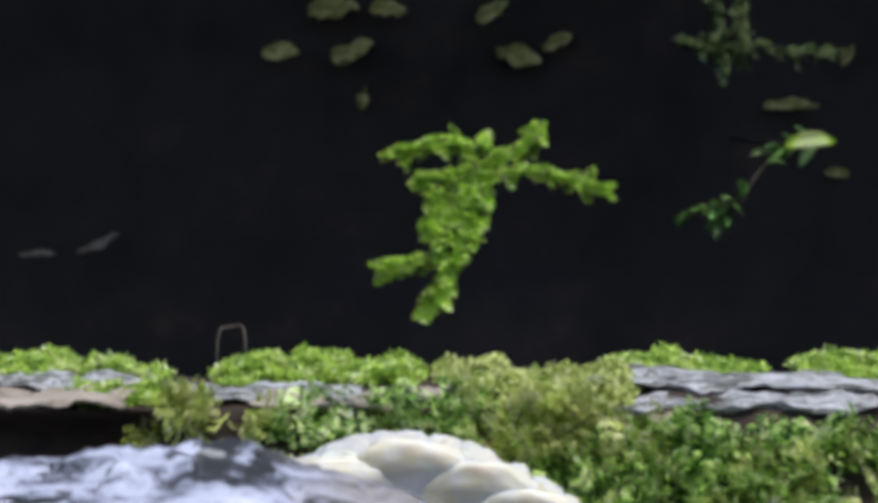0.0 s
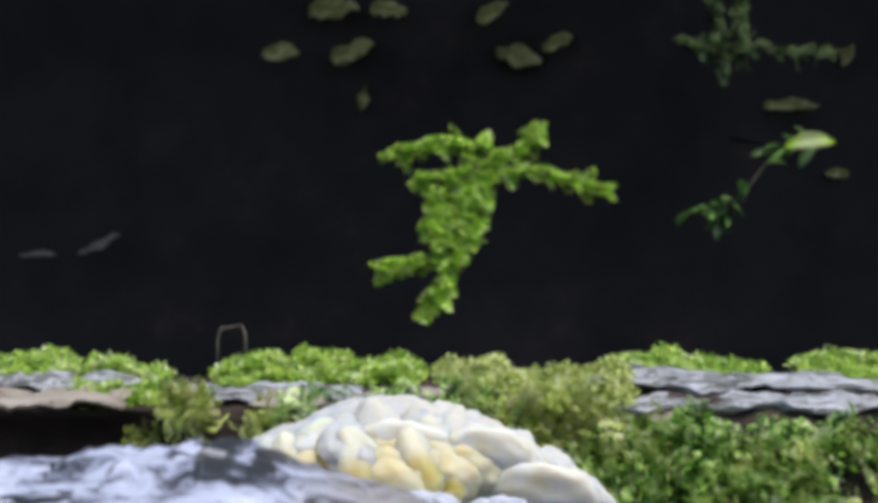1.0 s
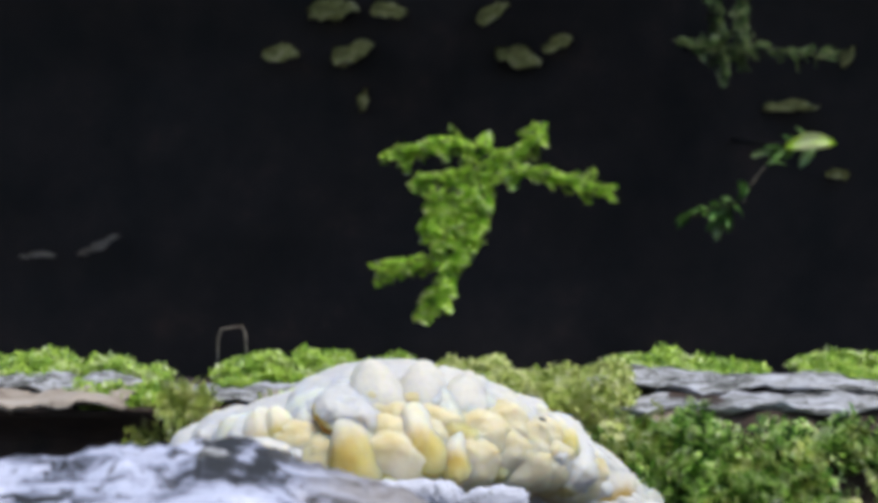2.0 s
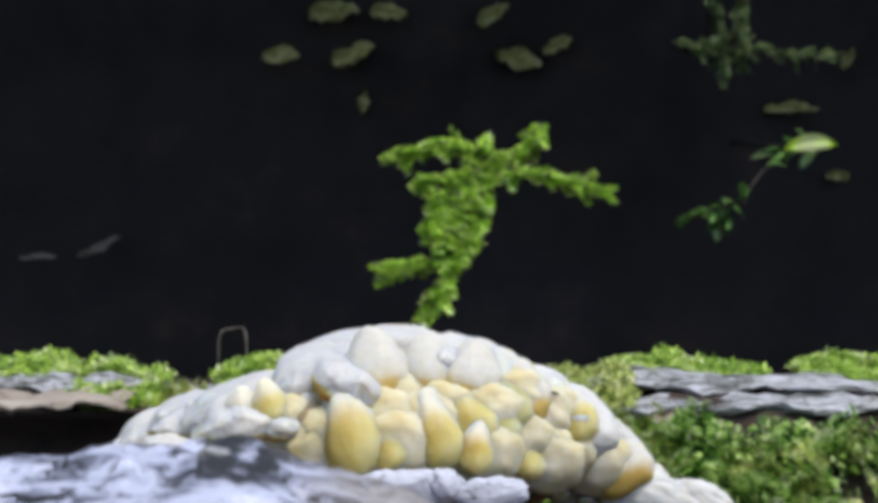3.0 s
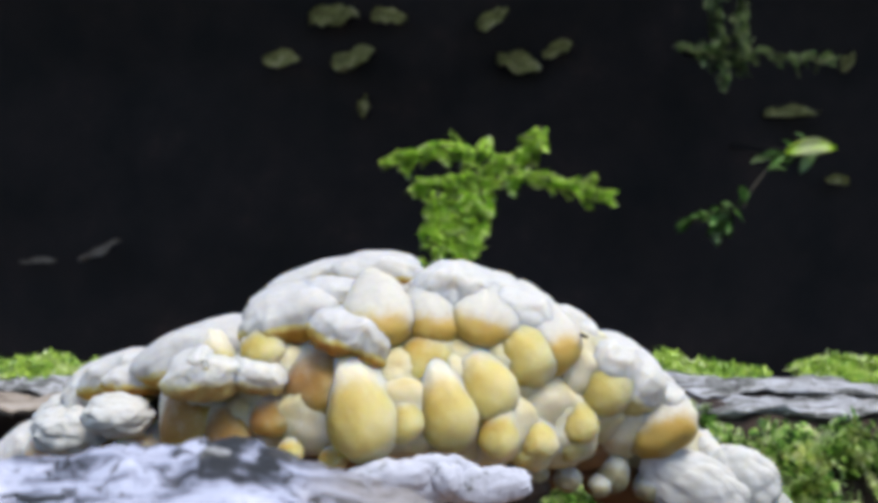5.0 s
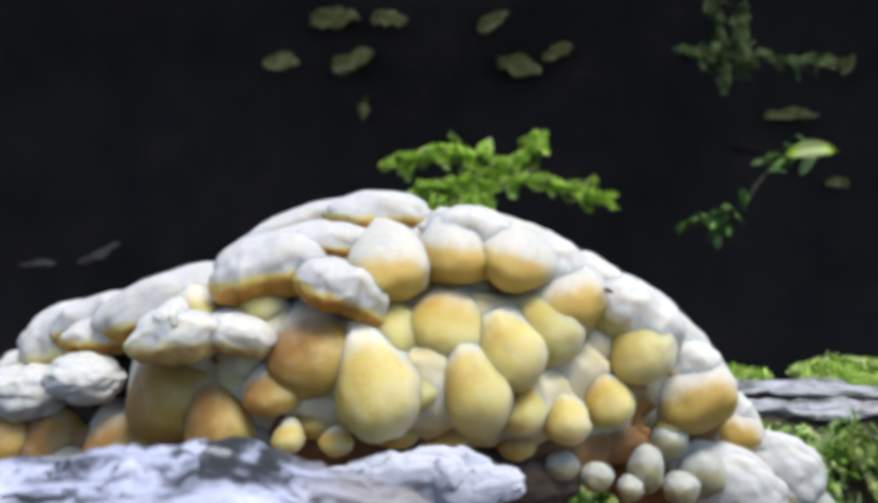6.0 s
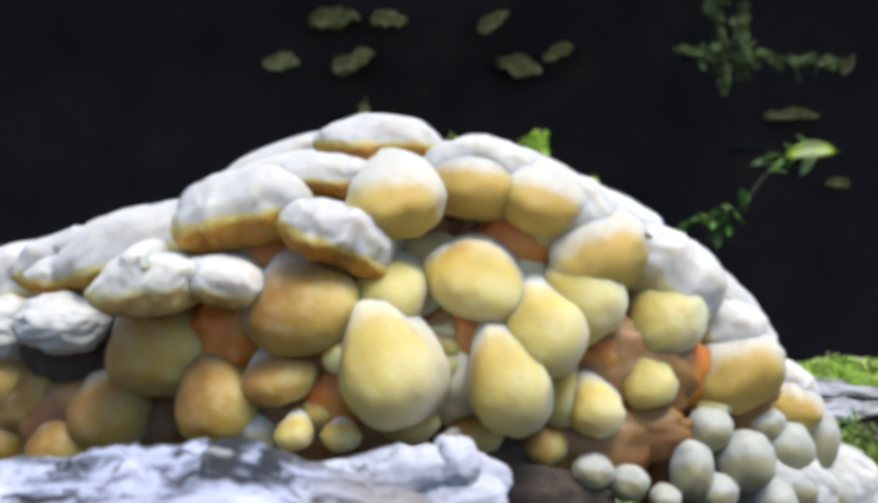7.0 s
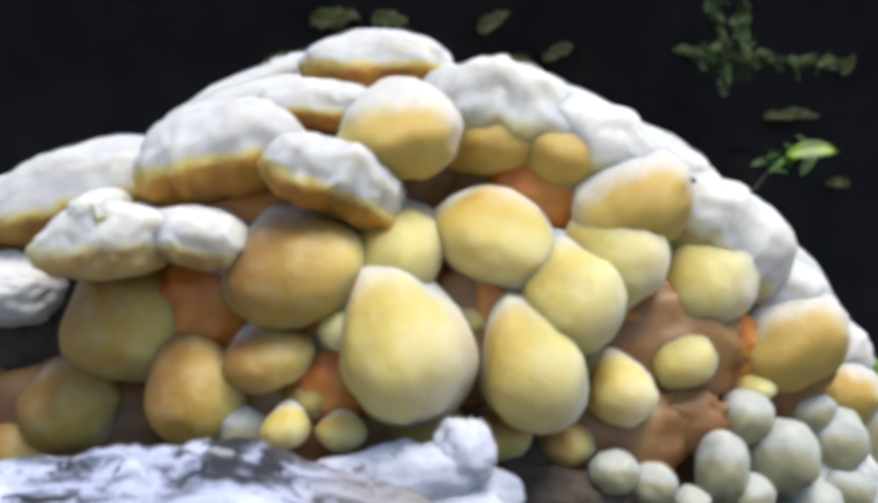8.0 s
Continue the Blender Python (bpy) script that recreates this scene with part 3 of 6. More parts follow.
sprig("hanging_fern", "fern sprig hanging before the bank, its green brightened as if sunlit", "fern", [
    [(0.0792, 0.1764), (0.0683, 0.1567), (0.0421, 0.1480), (0.0246, 0.1261), (0.0180, 0.0953), (0.0136, 0.0689), (0.0026, 0.0468), (-0.0106, 0.0246)],
    [(0.0377, 0.1545), (0.0070, 0.1620), (-0.0171, 0.1545), (-0.0346, 0.1502)],
    [(0.0289, 0.1392), (0.0070, 0.1326), (-0.0127, 0.1313)],
    [(0.0246, 0.1085), (0.0048, 0.1019), (-0.0105, 0.0975)],
    [(0.0180, 0.0777), (-0.0084, 0.0689), (-0.0282, 0.0645), (-0.0414, 0.0609)],
    [(0.0509, 0.1400), (0.0772, 0.1370), (0.1035, 0.1290), (0.1290, 0.1225)],
    [(0.0202, 0.1217), (0.0377, 0.1261)],
    [(0.0136, 0.0909), (0.0290, 0.0997)],
    [(0.0289, 0.1392), (0.0342, 0.1173), (0.0290, 0.0953)],
    [(-0.0018, 0.1261), (0.0026, 0.0821)],
    [(0.0224, 0.1392), (0.0202, 0.0821)],
    [(-0.0061, 0.1173), (0.0290, 0.1129)],
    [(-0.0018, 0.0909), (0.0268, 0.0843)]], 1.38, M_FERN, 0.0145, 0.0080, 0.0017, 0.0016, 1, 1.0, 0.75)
twig = sprig("mossy_twig", "thin dark twig with a few green moss leaves", "twig", [
    [(0.3049, 0.1602), (0.2677, 0.1545), (0.2482, 0.1348), (0.2353, 0.1151), (0.2135, 0.1019), (0.1893, 0.1019)],
    [(0.2983, 0.1589), (0.2699, 0.1558)],
    [(0.2397, 0.1151), (0.2134, 0.1085), (0.1937, 0.1019)],
    [(0.2309, 0.1129), (0.2223, 0.0975)]], 1.38, M_TWIGLEAF, 0.018, 0.0085, 0.0046, 0.0013, 2, 3.0)
leaf = part_of("leaf", leaf_mesh("leaf", 0.040, 0.017, 0.4, 0.15), M_FERN, twig, "large bright green leaf")
leaf.matrix_local = Matrix.Translation((-0.036, -0.008, -0.004)) @ Matrix(((0.0, 0.99, 0.14), (-0.71, 0.10, -0.70), (-0.71, 0.10, 0.70))).to_4x4()
sprig("shade_fern", "hanging fern, its green dimmed in colour for the shade", "fern", [
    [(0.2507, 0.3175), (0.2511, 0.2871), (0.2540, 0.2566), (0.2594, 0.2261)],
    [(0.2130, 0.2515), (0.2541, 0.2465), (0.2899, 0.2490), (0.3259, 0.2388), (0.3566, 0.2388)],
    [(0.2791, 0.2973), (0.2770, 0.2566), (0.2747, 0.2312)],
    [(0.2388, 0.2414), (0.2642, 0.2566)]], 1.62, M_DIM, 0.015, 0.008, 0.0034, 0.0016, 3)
bank_leaf(-0.1634, 0.2477, 0.0343, 0, 0, 1.0)
bank_leaf(-0.0891, 0.2494, 0.0415, 25, 1, 1.0)
bank_leaf(-0.0794, 0.2017, 0.0221, 80, 2, 1.0)
bank_leaf(0.0831, 0.2456, 0.0443, -15, 3, 1.0)
bank_leaf(0.1243, 0.2603, 0.0304, 20, 4, 1.0)
bank_leaf(-0.1093, 0.2925, 0.0470, 5, 5, 1.0)
bank_leaf(0.0555, 0.2893, 0.0332, 30, 6, 1.0)
bank_leaf(0.3673, 0.1945, 0.0520, 0, 7, 0.40)
bank_leaf(-0.0516, 0.2914, 0.0332, 0, 8, 1.0)
bank_leaf(-0.4184, 0.0397, 0.0354, 0, 9, 0.35)
bank_leaf(-0.3516, 0.0508, 0.0442, 25, 10, 0.35)
bank_leaf(0.4270, 0.2466, 0.0221, 60, 11, 1.0)
bank_leaf(0.4181, 0.1229, 0.0221, 0, 12, 1.0)

# ---- the fungus ----
BASE = Vector((0, 0.72, GROUND))
fungus = tagged(new("fungus"), "lumpy white and yellow bracket fungus with swelling lobes", "fungus")
fungus.location = BASE
LOBES = {}
LOOK = {"shelf": ("shelf_lobe", M_SHELF, "flat lobe, powdery white above and amber beneath"), "mantle": ("mantle_lobe", M_MANTLE, "lumpy white lobe of the upper mantle, yellowish beneath"),
        "bulb": ("round_lobe", M_BULB, "rounded yellow lobe with a pale rim"), "cap": ("round_lobe", M_CAP, "rounded white-rimmed lobe with a yellow face"),
        "amber": ("round_lobe", M_AMBER, "rounded amber lobe with a pale rim, its colour also darkened for shade"), "crust": ("crust", M_CRUST, "white bumpy upper crust"), "veil": ("young_skin", M_VEIL, "smooth whitish skin of the young fungus"), "web": ("flesh_web", M_WEB, "cream flesh between the lobes"),
        "core": ("flesh", M_CORE, "raw orange inner flesh"), "dark": ("foot_lump", M_DARK, "dark foot lump, its near-black colour also standing for shade below the lobes"), "speck": ("dark_speck", M_DARK, "dark fleck of bark"),
        "nub": ("small_lobe", M_NUB, "small pale knob"), "flesh": ("flesh", M_FLESH, "orange-brown inner flesh"), "skirt": ("white_crust", M_SKIRT, "powdery white crust")}


def bubbles(p, s, seed):
    """Rounded swellings side by side."""
    d = noise.voronoi(Vector(p) * s + Vector((seed, 0, seed * 0.7)))[0][0]
    return 0.45 - min(0.9, d) ** 1.6


def lobe(kind, w, d, h, roll, seed, flare=0.0):
    """One lobe; its front is -y, its upper side +z. flare: how far its root widens into its neighbours."""
    name, material, label = LOOK[kind]
    bm = bmesh.new()
    bmesh.ops.create_icosphere(bm, subdivisions=5 if kind in ("shelf", "mantle", "skirt", "crust") else 4, radius=1.0)
    lip = 1.5 + (seed * 0.37) % 1.0
    for v in bm.verts:
        x, y, z = v.co
        p = Vector((x, y, z))
        deep = 0.8
        if kind in ("shelf", "mantle"):
            # blunt ends, an uneven drooping lip, and an undercut pore side
            full = (abs(x) ** 3 + abs(y) ** 3 + abs(z) ** 3) ** (-1 / 3)
            x, y, z = x * full, y * full, z * full * (0.78 + 0.22 * (1 - x * x))
            rim = 1 + 0.13 * nz((p.x * 1.3, p.y * 1.3, seed), 1.0) + 0.05 * nz((p.x * 4, p.y * 4, seed), 1.0)
            x, y = x * rim, y * rim
            if z < 0:
                tuck = 1 - (0.16 if kind == "shelf" else 0.10) * smooth_to(0.0, 0.9, -z)
                x, y, z = x * (0.5 + 0.5 * tuck), y * tuck, z * (0.72 if kind == "shelf" else 1.0)
            z += 0.30 * nz((x * lip, seed, 0.0), 1.0) * max(0.0, -y) - 0.14 * x * x
            n = 0.14 * nz(p, 1.0, seed * 3.1) + 0.045 * bubbles(p, 1.6, seed) + 0.006 * bubbles(p, 4.5, seed + 5) + 0.003 * nz(p, 9.0, seed)
            deep = 1.1
        elif kind in ("bulb", "amber", "cap"):
            if flare and y > 0:
                root = (1 + flare * smooth_to(0.05, 0.7, y)) * math.sqrt(min(1.0, (1.0001 - y) / 0.15))
                grow = root / math.sqrt(max(1e-4, 1 - y * y))
                x, z = x * grow, z * grow
            full = max(0.0, min(1.0, z) + 0.35) ** 2 / 1.8
            pear = 1.04 - (0.24 if kind == "bulb" else 0.14) * smooth_to(-0.25, 1.1, z)
            x *= pear
            y = y * pear + 0.75 * full
            z *= 1.0 + 0.12 * full
            n = 0.15 * nz(p, 0.8, seed * 3.1) + 0.035 * nz(p, 1.9, seed) + 0.012 * nz(p, 5.0, seed)
            if kind == "cap":
                n += 0.07 * bubbles(p, 2.4, seed)
        elif kind == "skirt":
            z *= 1 + 0.20 * nz((x * 2, 0, seed), 1.2)
            n = 0.14 * nz(p, 1.1, seed) + 0.04 * bubbles(p, 2.4, seed) + 0.014 * nz(p, 6.0, seed)
        elif kind == "veil":
            n = 0.12 * nz(p, 1.3, seed) + 0.12 * bubbles(p, 3.0, seed) + 0.02 * nz(p, 5.0, seed)
        elif kind in ("flesh", "crust", "dark", "core", "web"):
            n = 0.12 * nz(p, 1.6, seed) + 0.03 * nz(p, 5.0, seed) + (0.12 * bubbles(p, 2.3, seed) + 0.025 * bubbles(p, 5.0, seed) if kind in ("crust", "web") else 0.26 * bubbles(p, 3.0, seed))
        else:
            n = 0.12 * nz(p, 1.1, seed * 3.1) + 0.02 * nz(p, 3.5, seed)
        v.co = Vector((x, y, z)) * (1 + n)
        v.co = Vector((v.co.x * w / 2, v.co.y * d / 2 if v.co.y < 0 else v.co.y * d * deep, v.co.z * h / 2))
    ob = part(name, bm, material, fungus, label)
    LOBES[seed] = ob
    return ob


lobe("shelf", 0.0462, 0.0257, 0.0206, 0, 0)
lobe("shelf", 0.0556, 0.0190, 0.0143, -20, 1)
lobe("shelf", 0.0382, 0.0236, 0.0175, 3, 2)
lobe("cap", 0.0356, 0.0294, 0.0273, -12, 3)
lobe("mantle", 0.0430, 0.0382, 0.0302, 8, 4)
lobe("mantle", 0.0432, 0.0361, 0.0296, 24, 5)
lobe("mantle", 0.0422, 0.0298, 0.0260, 18, 6)
lobe("cap", 0.0330, 0.0268, 0.0254, 0, 7)
lobe("mantle", 0.0421, 0.0387, 0.0299, 38, 8)
lobe("cap", 0.0349, 0.0312, 0.0295, -28, 9)
lobe("shelf", 0.0487, 0.0377, 0.0314, -12, 10)
lobe("shelf", 0.0644, 0.0302, 0.0314, -14, 11)
lobe("shelf", 0.0481, 0.0242, 0.0258, -10, 12)
lobe("shelf", 0.0391, 0.0318, 0.0241, 22, 13)
lobe("mantle", 0.0370, 0.0319, 0.0212, -4, 14)
lobe("shelf", 0.0318, 0.0236, 0.0193, 0, 15)
lobe("crust", 0.0344, 0.0263, 0.0213, 0, 16)
lobe("amber", 0.0385, 0.0313, 0.0370, -20, 17, 0.12)
lobe("amber", 0.0366, 0.0270, 0.0306, -20, 18, 0.12)
lobe("amber", 0.0283, 0.0240, 0.0329, -20, 19, 0.12)
lobe("amber", 0.0254, 0.0152, 0.0168, -20, 20, 0.12)
lobe("bulb", 0.0307, 0.0271, 0.0375, -16, 21, 0.12)
lobe("bulb", 0.0261, 0.0221, 0.0326, -16, 22, 0.12)
lobe("bulb", 0.0282, 0.0262, 0.0305, -28, 23, 0.12)
lobe("bulb", 0.0322, 0.0244, 0.0247, 20, 24, 0.12)
lobe("bulb", 0.0279, 0.0238, 0.0264, -28, 25, 0.12)
lobe("bulb", 0.0275, 0.0234, 0.0306, -28, 26, 0.12)
lobe("bulb", 0.0290, 0.0225, 0.0259, -28, 27, 0.12)
lobe("cap", 0.0348, 0.0300, 0.0307, -28, 28)
lobe("bulb", 0.0198, 0.0169, 0.0209, -16, 29, 0.12)
lobe("bulb", 0.0181, 0.0156, 0.0204, -16, 30, 0.12)
lobe("amber", 0.0311, 0.0227, 0.0270, -20, 31, 0.12)
lobe("amber", 0.0342, 0.0300, 0.0342, -20, 32, 0.12)
lobe("bulb", 0.0129, 0.0116, 0.0122, 0, 33)
lobe("bulb", 0.0136, 0.0095, 0.0100, 0, 34)
lobe("bulb", 0.0119, 0.0124, 0.0095, 0, 35)
lobe("cap", 0.0227, 0.0193, 0.0203, 10, 36)
lobe("nub", 0.0165, 0.0165, 0.0154, 0, 37)
lobe("nub", 0.0152, 0.0178, 0.0209, 0, 38)
lobe("nub", 0.0209, 0.0198, 0.0222, 0, 39)
lobe("nub", 0.0188, 0.0188, 0.0205, 0, 40)
lobe("nub", 0.0213, 0.0188, 0.0180, 0, 41)
lobe("nub", 0.0177, 0.0160, 0.0260, 0, 42)
lobe("nub", 0.0150, 0.0136, 0.0122, 0, 43)
lobe("nub", 0.0156, 0.0163, 0.0140, 0, 44)
lobe("nub", 0.0196, 0.0176, 0.0218, 0, 45)
lobe("nub", 0.0204, 0.0184, 0.0228, 0, 46)
lobe("nub", 0.0138, 0.0142, 0.0128, 0, 47)
lobe("nub", 0.0136, 0.0128, 0.0128, 0, 48)
lobe("nub", 0.0107, 0.0137, 0.0107, 0, 49)
lobe("mantle", 0.0467, 0.0372, 0.0301, -15, 50)
lobe("crust", 0.0381, 0.0314, 0.0254, -5, 51)
lobe("amber", 0.0335, 0.0270, 0.0284, -20, 52)
lobe("amber", 0.0300, 0.0253, 0.0266, -20, 53)
lobe("shelf", 0.0442, 0.0408, 0.0331, -25, 54)
lobe("bulb", 0.0385, 0.0283, 0.0297, -10, 55)
lobe("bulb", 0.0363, 0.0293, 0.0309, 0, 56)
lobe("nub", 0.0269, 0.0242, 0.0300, 0, 57)
lobe("nub", 0.0250, 0.0225, 0.0279, 0, 58)
lobe("mantle", 0.0341, 0.0252, 0.0260, 35, 59)
lobe("mantle", 0.0331, 0.0314, 0.0281, 52, 60)
lobe("mantle", 0.0213, 0.0203, 0.0210, 60, 61)
lobe("nub", 0.0117, 0.0105, 0.0131, 0, 62)
lobe("nub", 0.0135, 0.0119, 0.0132, 0, 63)
lobe("nub", 0.0100, 0.0090, 0.0112, 0, 64)
lobe("amber", 0.0256, 0.0213, 0.0224, -20, 65, 0.12)
lobe("nub", 0.0134, 0.0121, 0.0150, 0, 66)
lobe("flesh", 0.0611, 0.0185, 0.0370, -10, 67)
lobe("flesh", 0.0677, 0.0209, 0.0419, 0, 68)
lobe("flesh", 0.0607, 0.0176, 0.0351, 10, 69)
lobe("flesh", 0.0550, 0.0210, 0.0420, 25, 70)
lobe("core", 0.0566, 0.0204, 0.0408, 0, 71)
lobe("core", 0.0583, 0.0215, 0.0429, 0, 72)
lobe("flesh", 0.0577, 0.0197, 0.0395, 0, 73)
lobe("flesh", 0.0592, 0.0203, 0.0405, 0, 74)
lobe("flesh", 0.0520, 0.0195, 0.0390, 20, 75)
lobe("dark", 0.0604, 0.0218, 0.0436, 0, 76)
lobe("flesh", 0.0760, 0.0167, 0.0334, 0, 77)
lobe("flesh", 0.0707, 0.0169, 0.0338, 0, 78)
lobe("flesh", 0.0649, 0.0178, 0.0357, 0, 79)
lobe("flesh", 0.0691, 0.0197, 0.0395, 0, 80)
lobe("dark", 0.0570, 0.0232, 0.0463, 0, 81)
lobe("core", 0.0346, 0.0118, 0.0236, 0, 82)
lobe("core", 0.0314, 0.0110, 0.0220, 0, 83)
lobe("core", 0.0165, 0.0105, 0.0211, 0, 84)
lobe("core", 0.0216, 0.0093, 0.0185, 0, 85)
lobe("core", 0.0223, 0.0111, 0.0223, 0, 86)
lobe("core", 0.0278, 0.0139, 0.0278, 0, 87)
lobe("flesh", 0.0401, 0.0100, 0.0201, 0, 88)
lobe("core", 0.0195, 0.0112, 0.0225, 0, 89)
lobe("core", 0.0422, 0.0073, 0.0146, -5, 90)
lobe("nub", 0.0203, 0.0119, 0.0132, 20, 91)
lobe("bulb", 0.0101, 0.0096, 0.0130, 0, 96)
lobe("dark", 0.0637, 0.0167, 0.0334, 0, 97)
lobe("amber", 0.0191, 0.0153, 0.0161, 0, 98, 0.12)
lobe("amber", 0.0177, 0.0140, 0.0147, 0, 99, 0.12)
lobe("amber", 0.0163, 0.0141, 0.0149, 0, 100, 0.12)
lobe("amber", 0.0162, 0.0154, 0.0162, 0, 101, 0.12)
lobe("amber", 0.0166, 0.0157, 0.0166, 0, 102, 0.12)
lobe("amber", 0.0177, 0.0155, 0.0163, 0, 103, 0.12)
lobe("skirt", 0.0430, 0.0120, 0.0179, -8, 104)
lobe("skirt", 0.0459, 0.0100, 0.0136, -4, 105)
lobe("crust", 0.0538, 0.0084, 0.0168, 0, 106)
lobe("crust", 0.0426, 0.0123, 0.0246, 10, 107)
lobe("crust", 0.0673, 0.0120, 0.0240, 16, 108)
lobe("crust", 0.0548, 0.0121, 0.0242, 34, 109)
lobe("crust", 0.0493, 0.0090, 0.0181, -18, 110)
lobe("crust", 0.0601, 0.0084, 0.0167, -14, 111)
lobe("crust", 0.0475, 0.0115, 0.0229, 48, 112)
lobe("crust", 0.0383, 0.0113, 0.0226, -15, 113)
lobe("crust", 0.0467, 0.0144, 0.0288, -20, 114)
lobe("dark", 0.0536, 0.0112, 0.0223, 4, 115)
lobe("crust", 0.0537, 0.0163, 0.0326, 25, 116)
lobe("crust", 0.0409, 0.0170, 0.0341, 25, 117)
lobe("speck", 0.0043, 0.0014, 0.0017, 25, 118)
lobe("skirt", 0.0150, 0.0120, 0.0172, -32, 119)
lobe("skirt", 0.0388, 0.0100, 0.0179, -6, 120)
lobe("web", 0.0400, 0.0220, 0.0360, 0, 122)
lobe("web", 0.0400, 0.0220, 0.0360, 0, 123)
lobe("web", 0.0400, 0.0220, 0.0360, 0, 124)
lobe("web", 0.0400, 0.0220, 0.0360, 0, 125)
lobe("web", 0.0400, 0.0220, 0.0360, 0, 126)
lobe("web", 0.0400, 0.0220, 0.0360, 0, 127)
lobe("web", 0.0400, 0.0220, 0.0360, 0, 128)
lobe("web", 0.0400, 0.0220, 0.0360, 0, 129)
lobe("web", 0.0400, 0.0220, 0.0360, 0, 130)
lobe("web", 0.0400, 0.0220, 0.0360, 0, 131)
lobe("web", 0.0400, 0.0220, 0.0360, 0, 132)
lobe("web", 0.0400, 0.0220, 0.0360, 0, 133)
lobe("web", 0.0400, 0.0220, 0.0360, 0, 134)
lobe("web", 0.0400, 0.0220, 0.0360, 0, 135)
lobe("web", 0.0400, 0.0220, 0.0360, 0, 136)
lobe("web", 0.0400, 0.0220, 0.0360, 0, 137)
lobe("web", 0.0400, 0.0220, 0.0360, 0, 138)
lobe("web", 0.0400, 0.0220, 0.0360, 0, 139)
lobe("web", 0.0400, 0.0220, 0.0360, 0, 140)
lobe("web", 0.0400, 0.0220, 0.0360, 0, 141)
lobe("web", 0.0400, 0.0220, 0.0360, 0, 142)
lobe("web", 0.0400, 0.0220, 0.0360, 0, 143)
lobe("web", 0.0400, 0.0220, 0.0360, 0, 144)
lobe("web", 0.0400, 0.0220, 0.0360, 0, 145)
lobe("web", 0.0400, 0.0220, 0.0360, 0, 146)
lobe("cap", 0.0306, 0.0268, 0.0245, 12, 150)
lobe("veil", 0.0660, 0.0160, 0.0480, 0, 151)
lobe("veil", 0.0660, 0.0160, 0.0480, 0, 152)
lobe("veil", 0.0660, 0.0160, 0.0480, 0, 153)
lobe("veil", 0.0660, 0.0160, 0.0480, 0, 154)
lobe("bulb", 0.0210, 0.0199, 0.0210, -12, 155)
lobe("bulb", 0.0240, 0.0228, 0.0276, 8, 156)
lobe("bulb", 0.0190, 0.0181, 0.0181, -20, 157)
lobe("bulb", 0.0220, 0.0209, 0.0220, -12, 158)
lobe("bulb", 0.0210, 0.0199, 0.0242, 8, 159)
lobe("bulb", 0.0240, 0.0228, 0.0228, -20, 160)
lobe("bulb", 0.0190, 0.0181, 0.0190, -12, 161)
lobe("bulb", 0.0220, 0.0209, 0.0253, 8, 162)
lobe("bulb", 0.0210, 0.0199, 0.0199, -20, 163)
lobe("bulb", 0.0240, 0.0228, 0.0240, -12, 164)
lobe("bulb", 0.0190, 0.0181, 0.0218, 8, 165)
lobe("bulb", 0.0220, 0.0209, 0.0209, -20, 166)
lobe("mantle", 0.0317, 0.0319, 0.0166, 10, 170)
lobe("mantle", 0.0128, 0.0319, 0.0113, -10, 171)
lobe("skirt", 0.0440, 0.0100, 0.0240, -4, 172)

# woody foot of the fungus on the soil
bm = bmesh.new()
bmesh.ops.create_icosphere(bm, subdivisions=4, radius=1.0)
for v in bm.verts:
    v.co *= 1 + 0.2 * nz(v.co, 1.5, 5.0)
    v.co = Vector((v.co.x * 0.12, v.co.y * 0.10, v.co.z * 0.035 if v.co.z > 0 else v.co.z * 0.01))
part("foot", bm, M_FLESH, fungus)

STAGES = (0.0, 1.5, 3.0, 4.5, 6.0, 7.0, 8.0)
LEAN = (28, 18, 9, 5, 2, 1, 0)
NOD = (44, 38, 30, 23, 11, 4, 0)  # the hanging lobes begin bowed forward


def swell(i, roll, *places):
    """Key one lobe through the stages of the growth."""
    bow = NOD if LOBES[i].name.startswith("round_lobe") else LEAN
    walk(LOBES[i], [(t, Matrix.Translation(Vector(p) - BASE) @ pose(0, 0, 0, lean, roll, 0)) for t, lean, p in zip(STAGES, bow, places)])


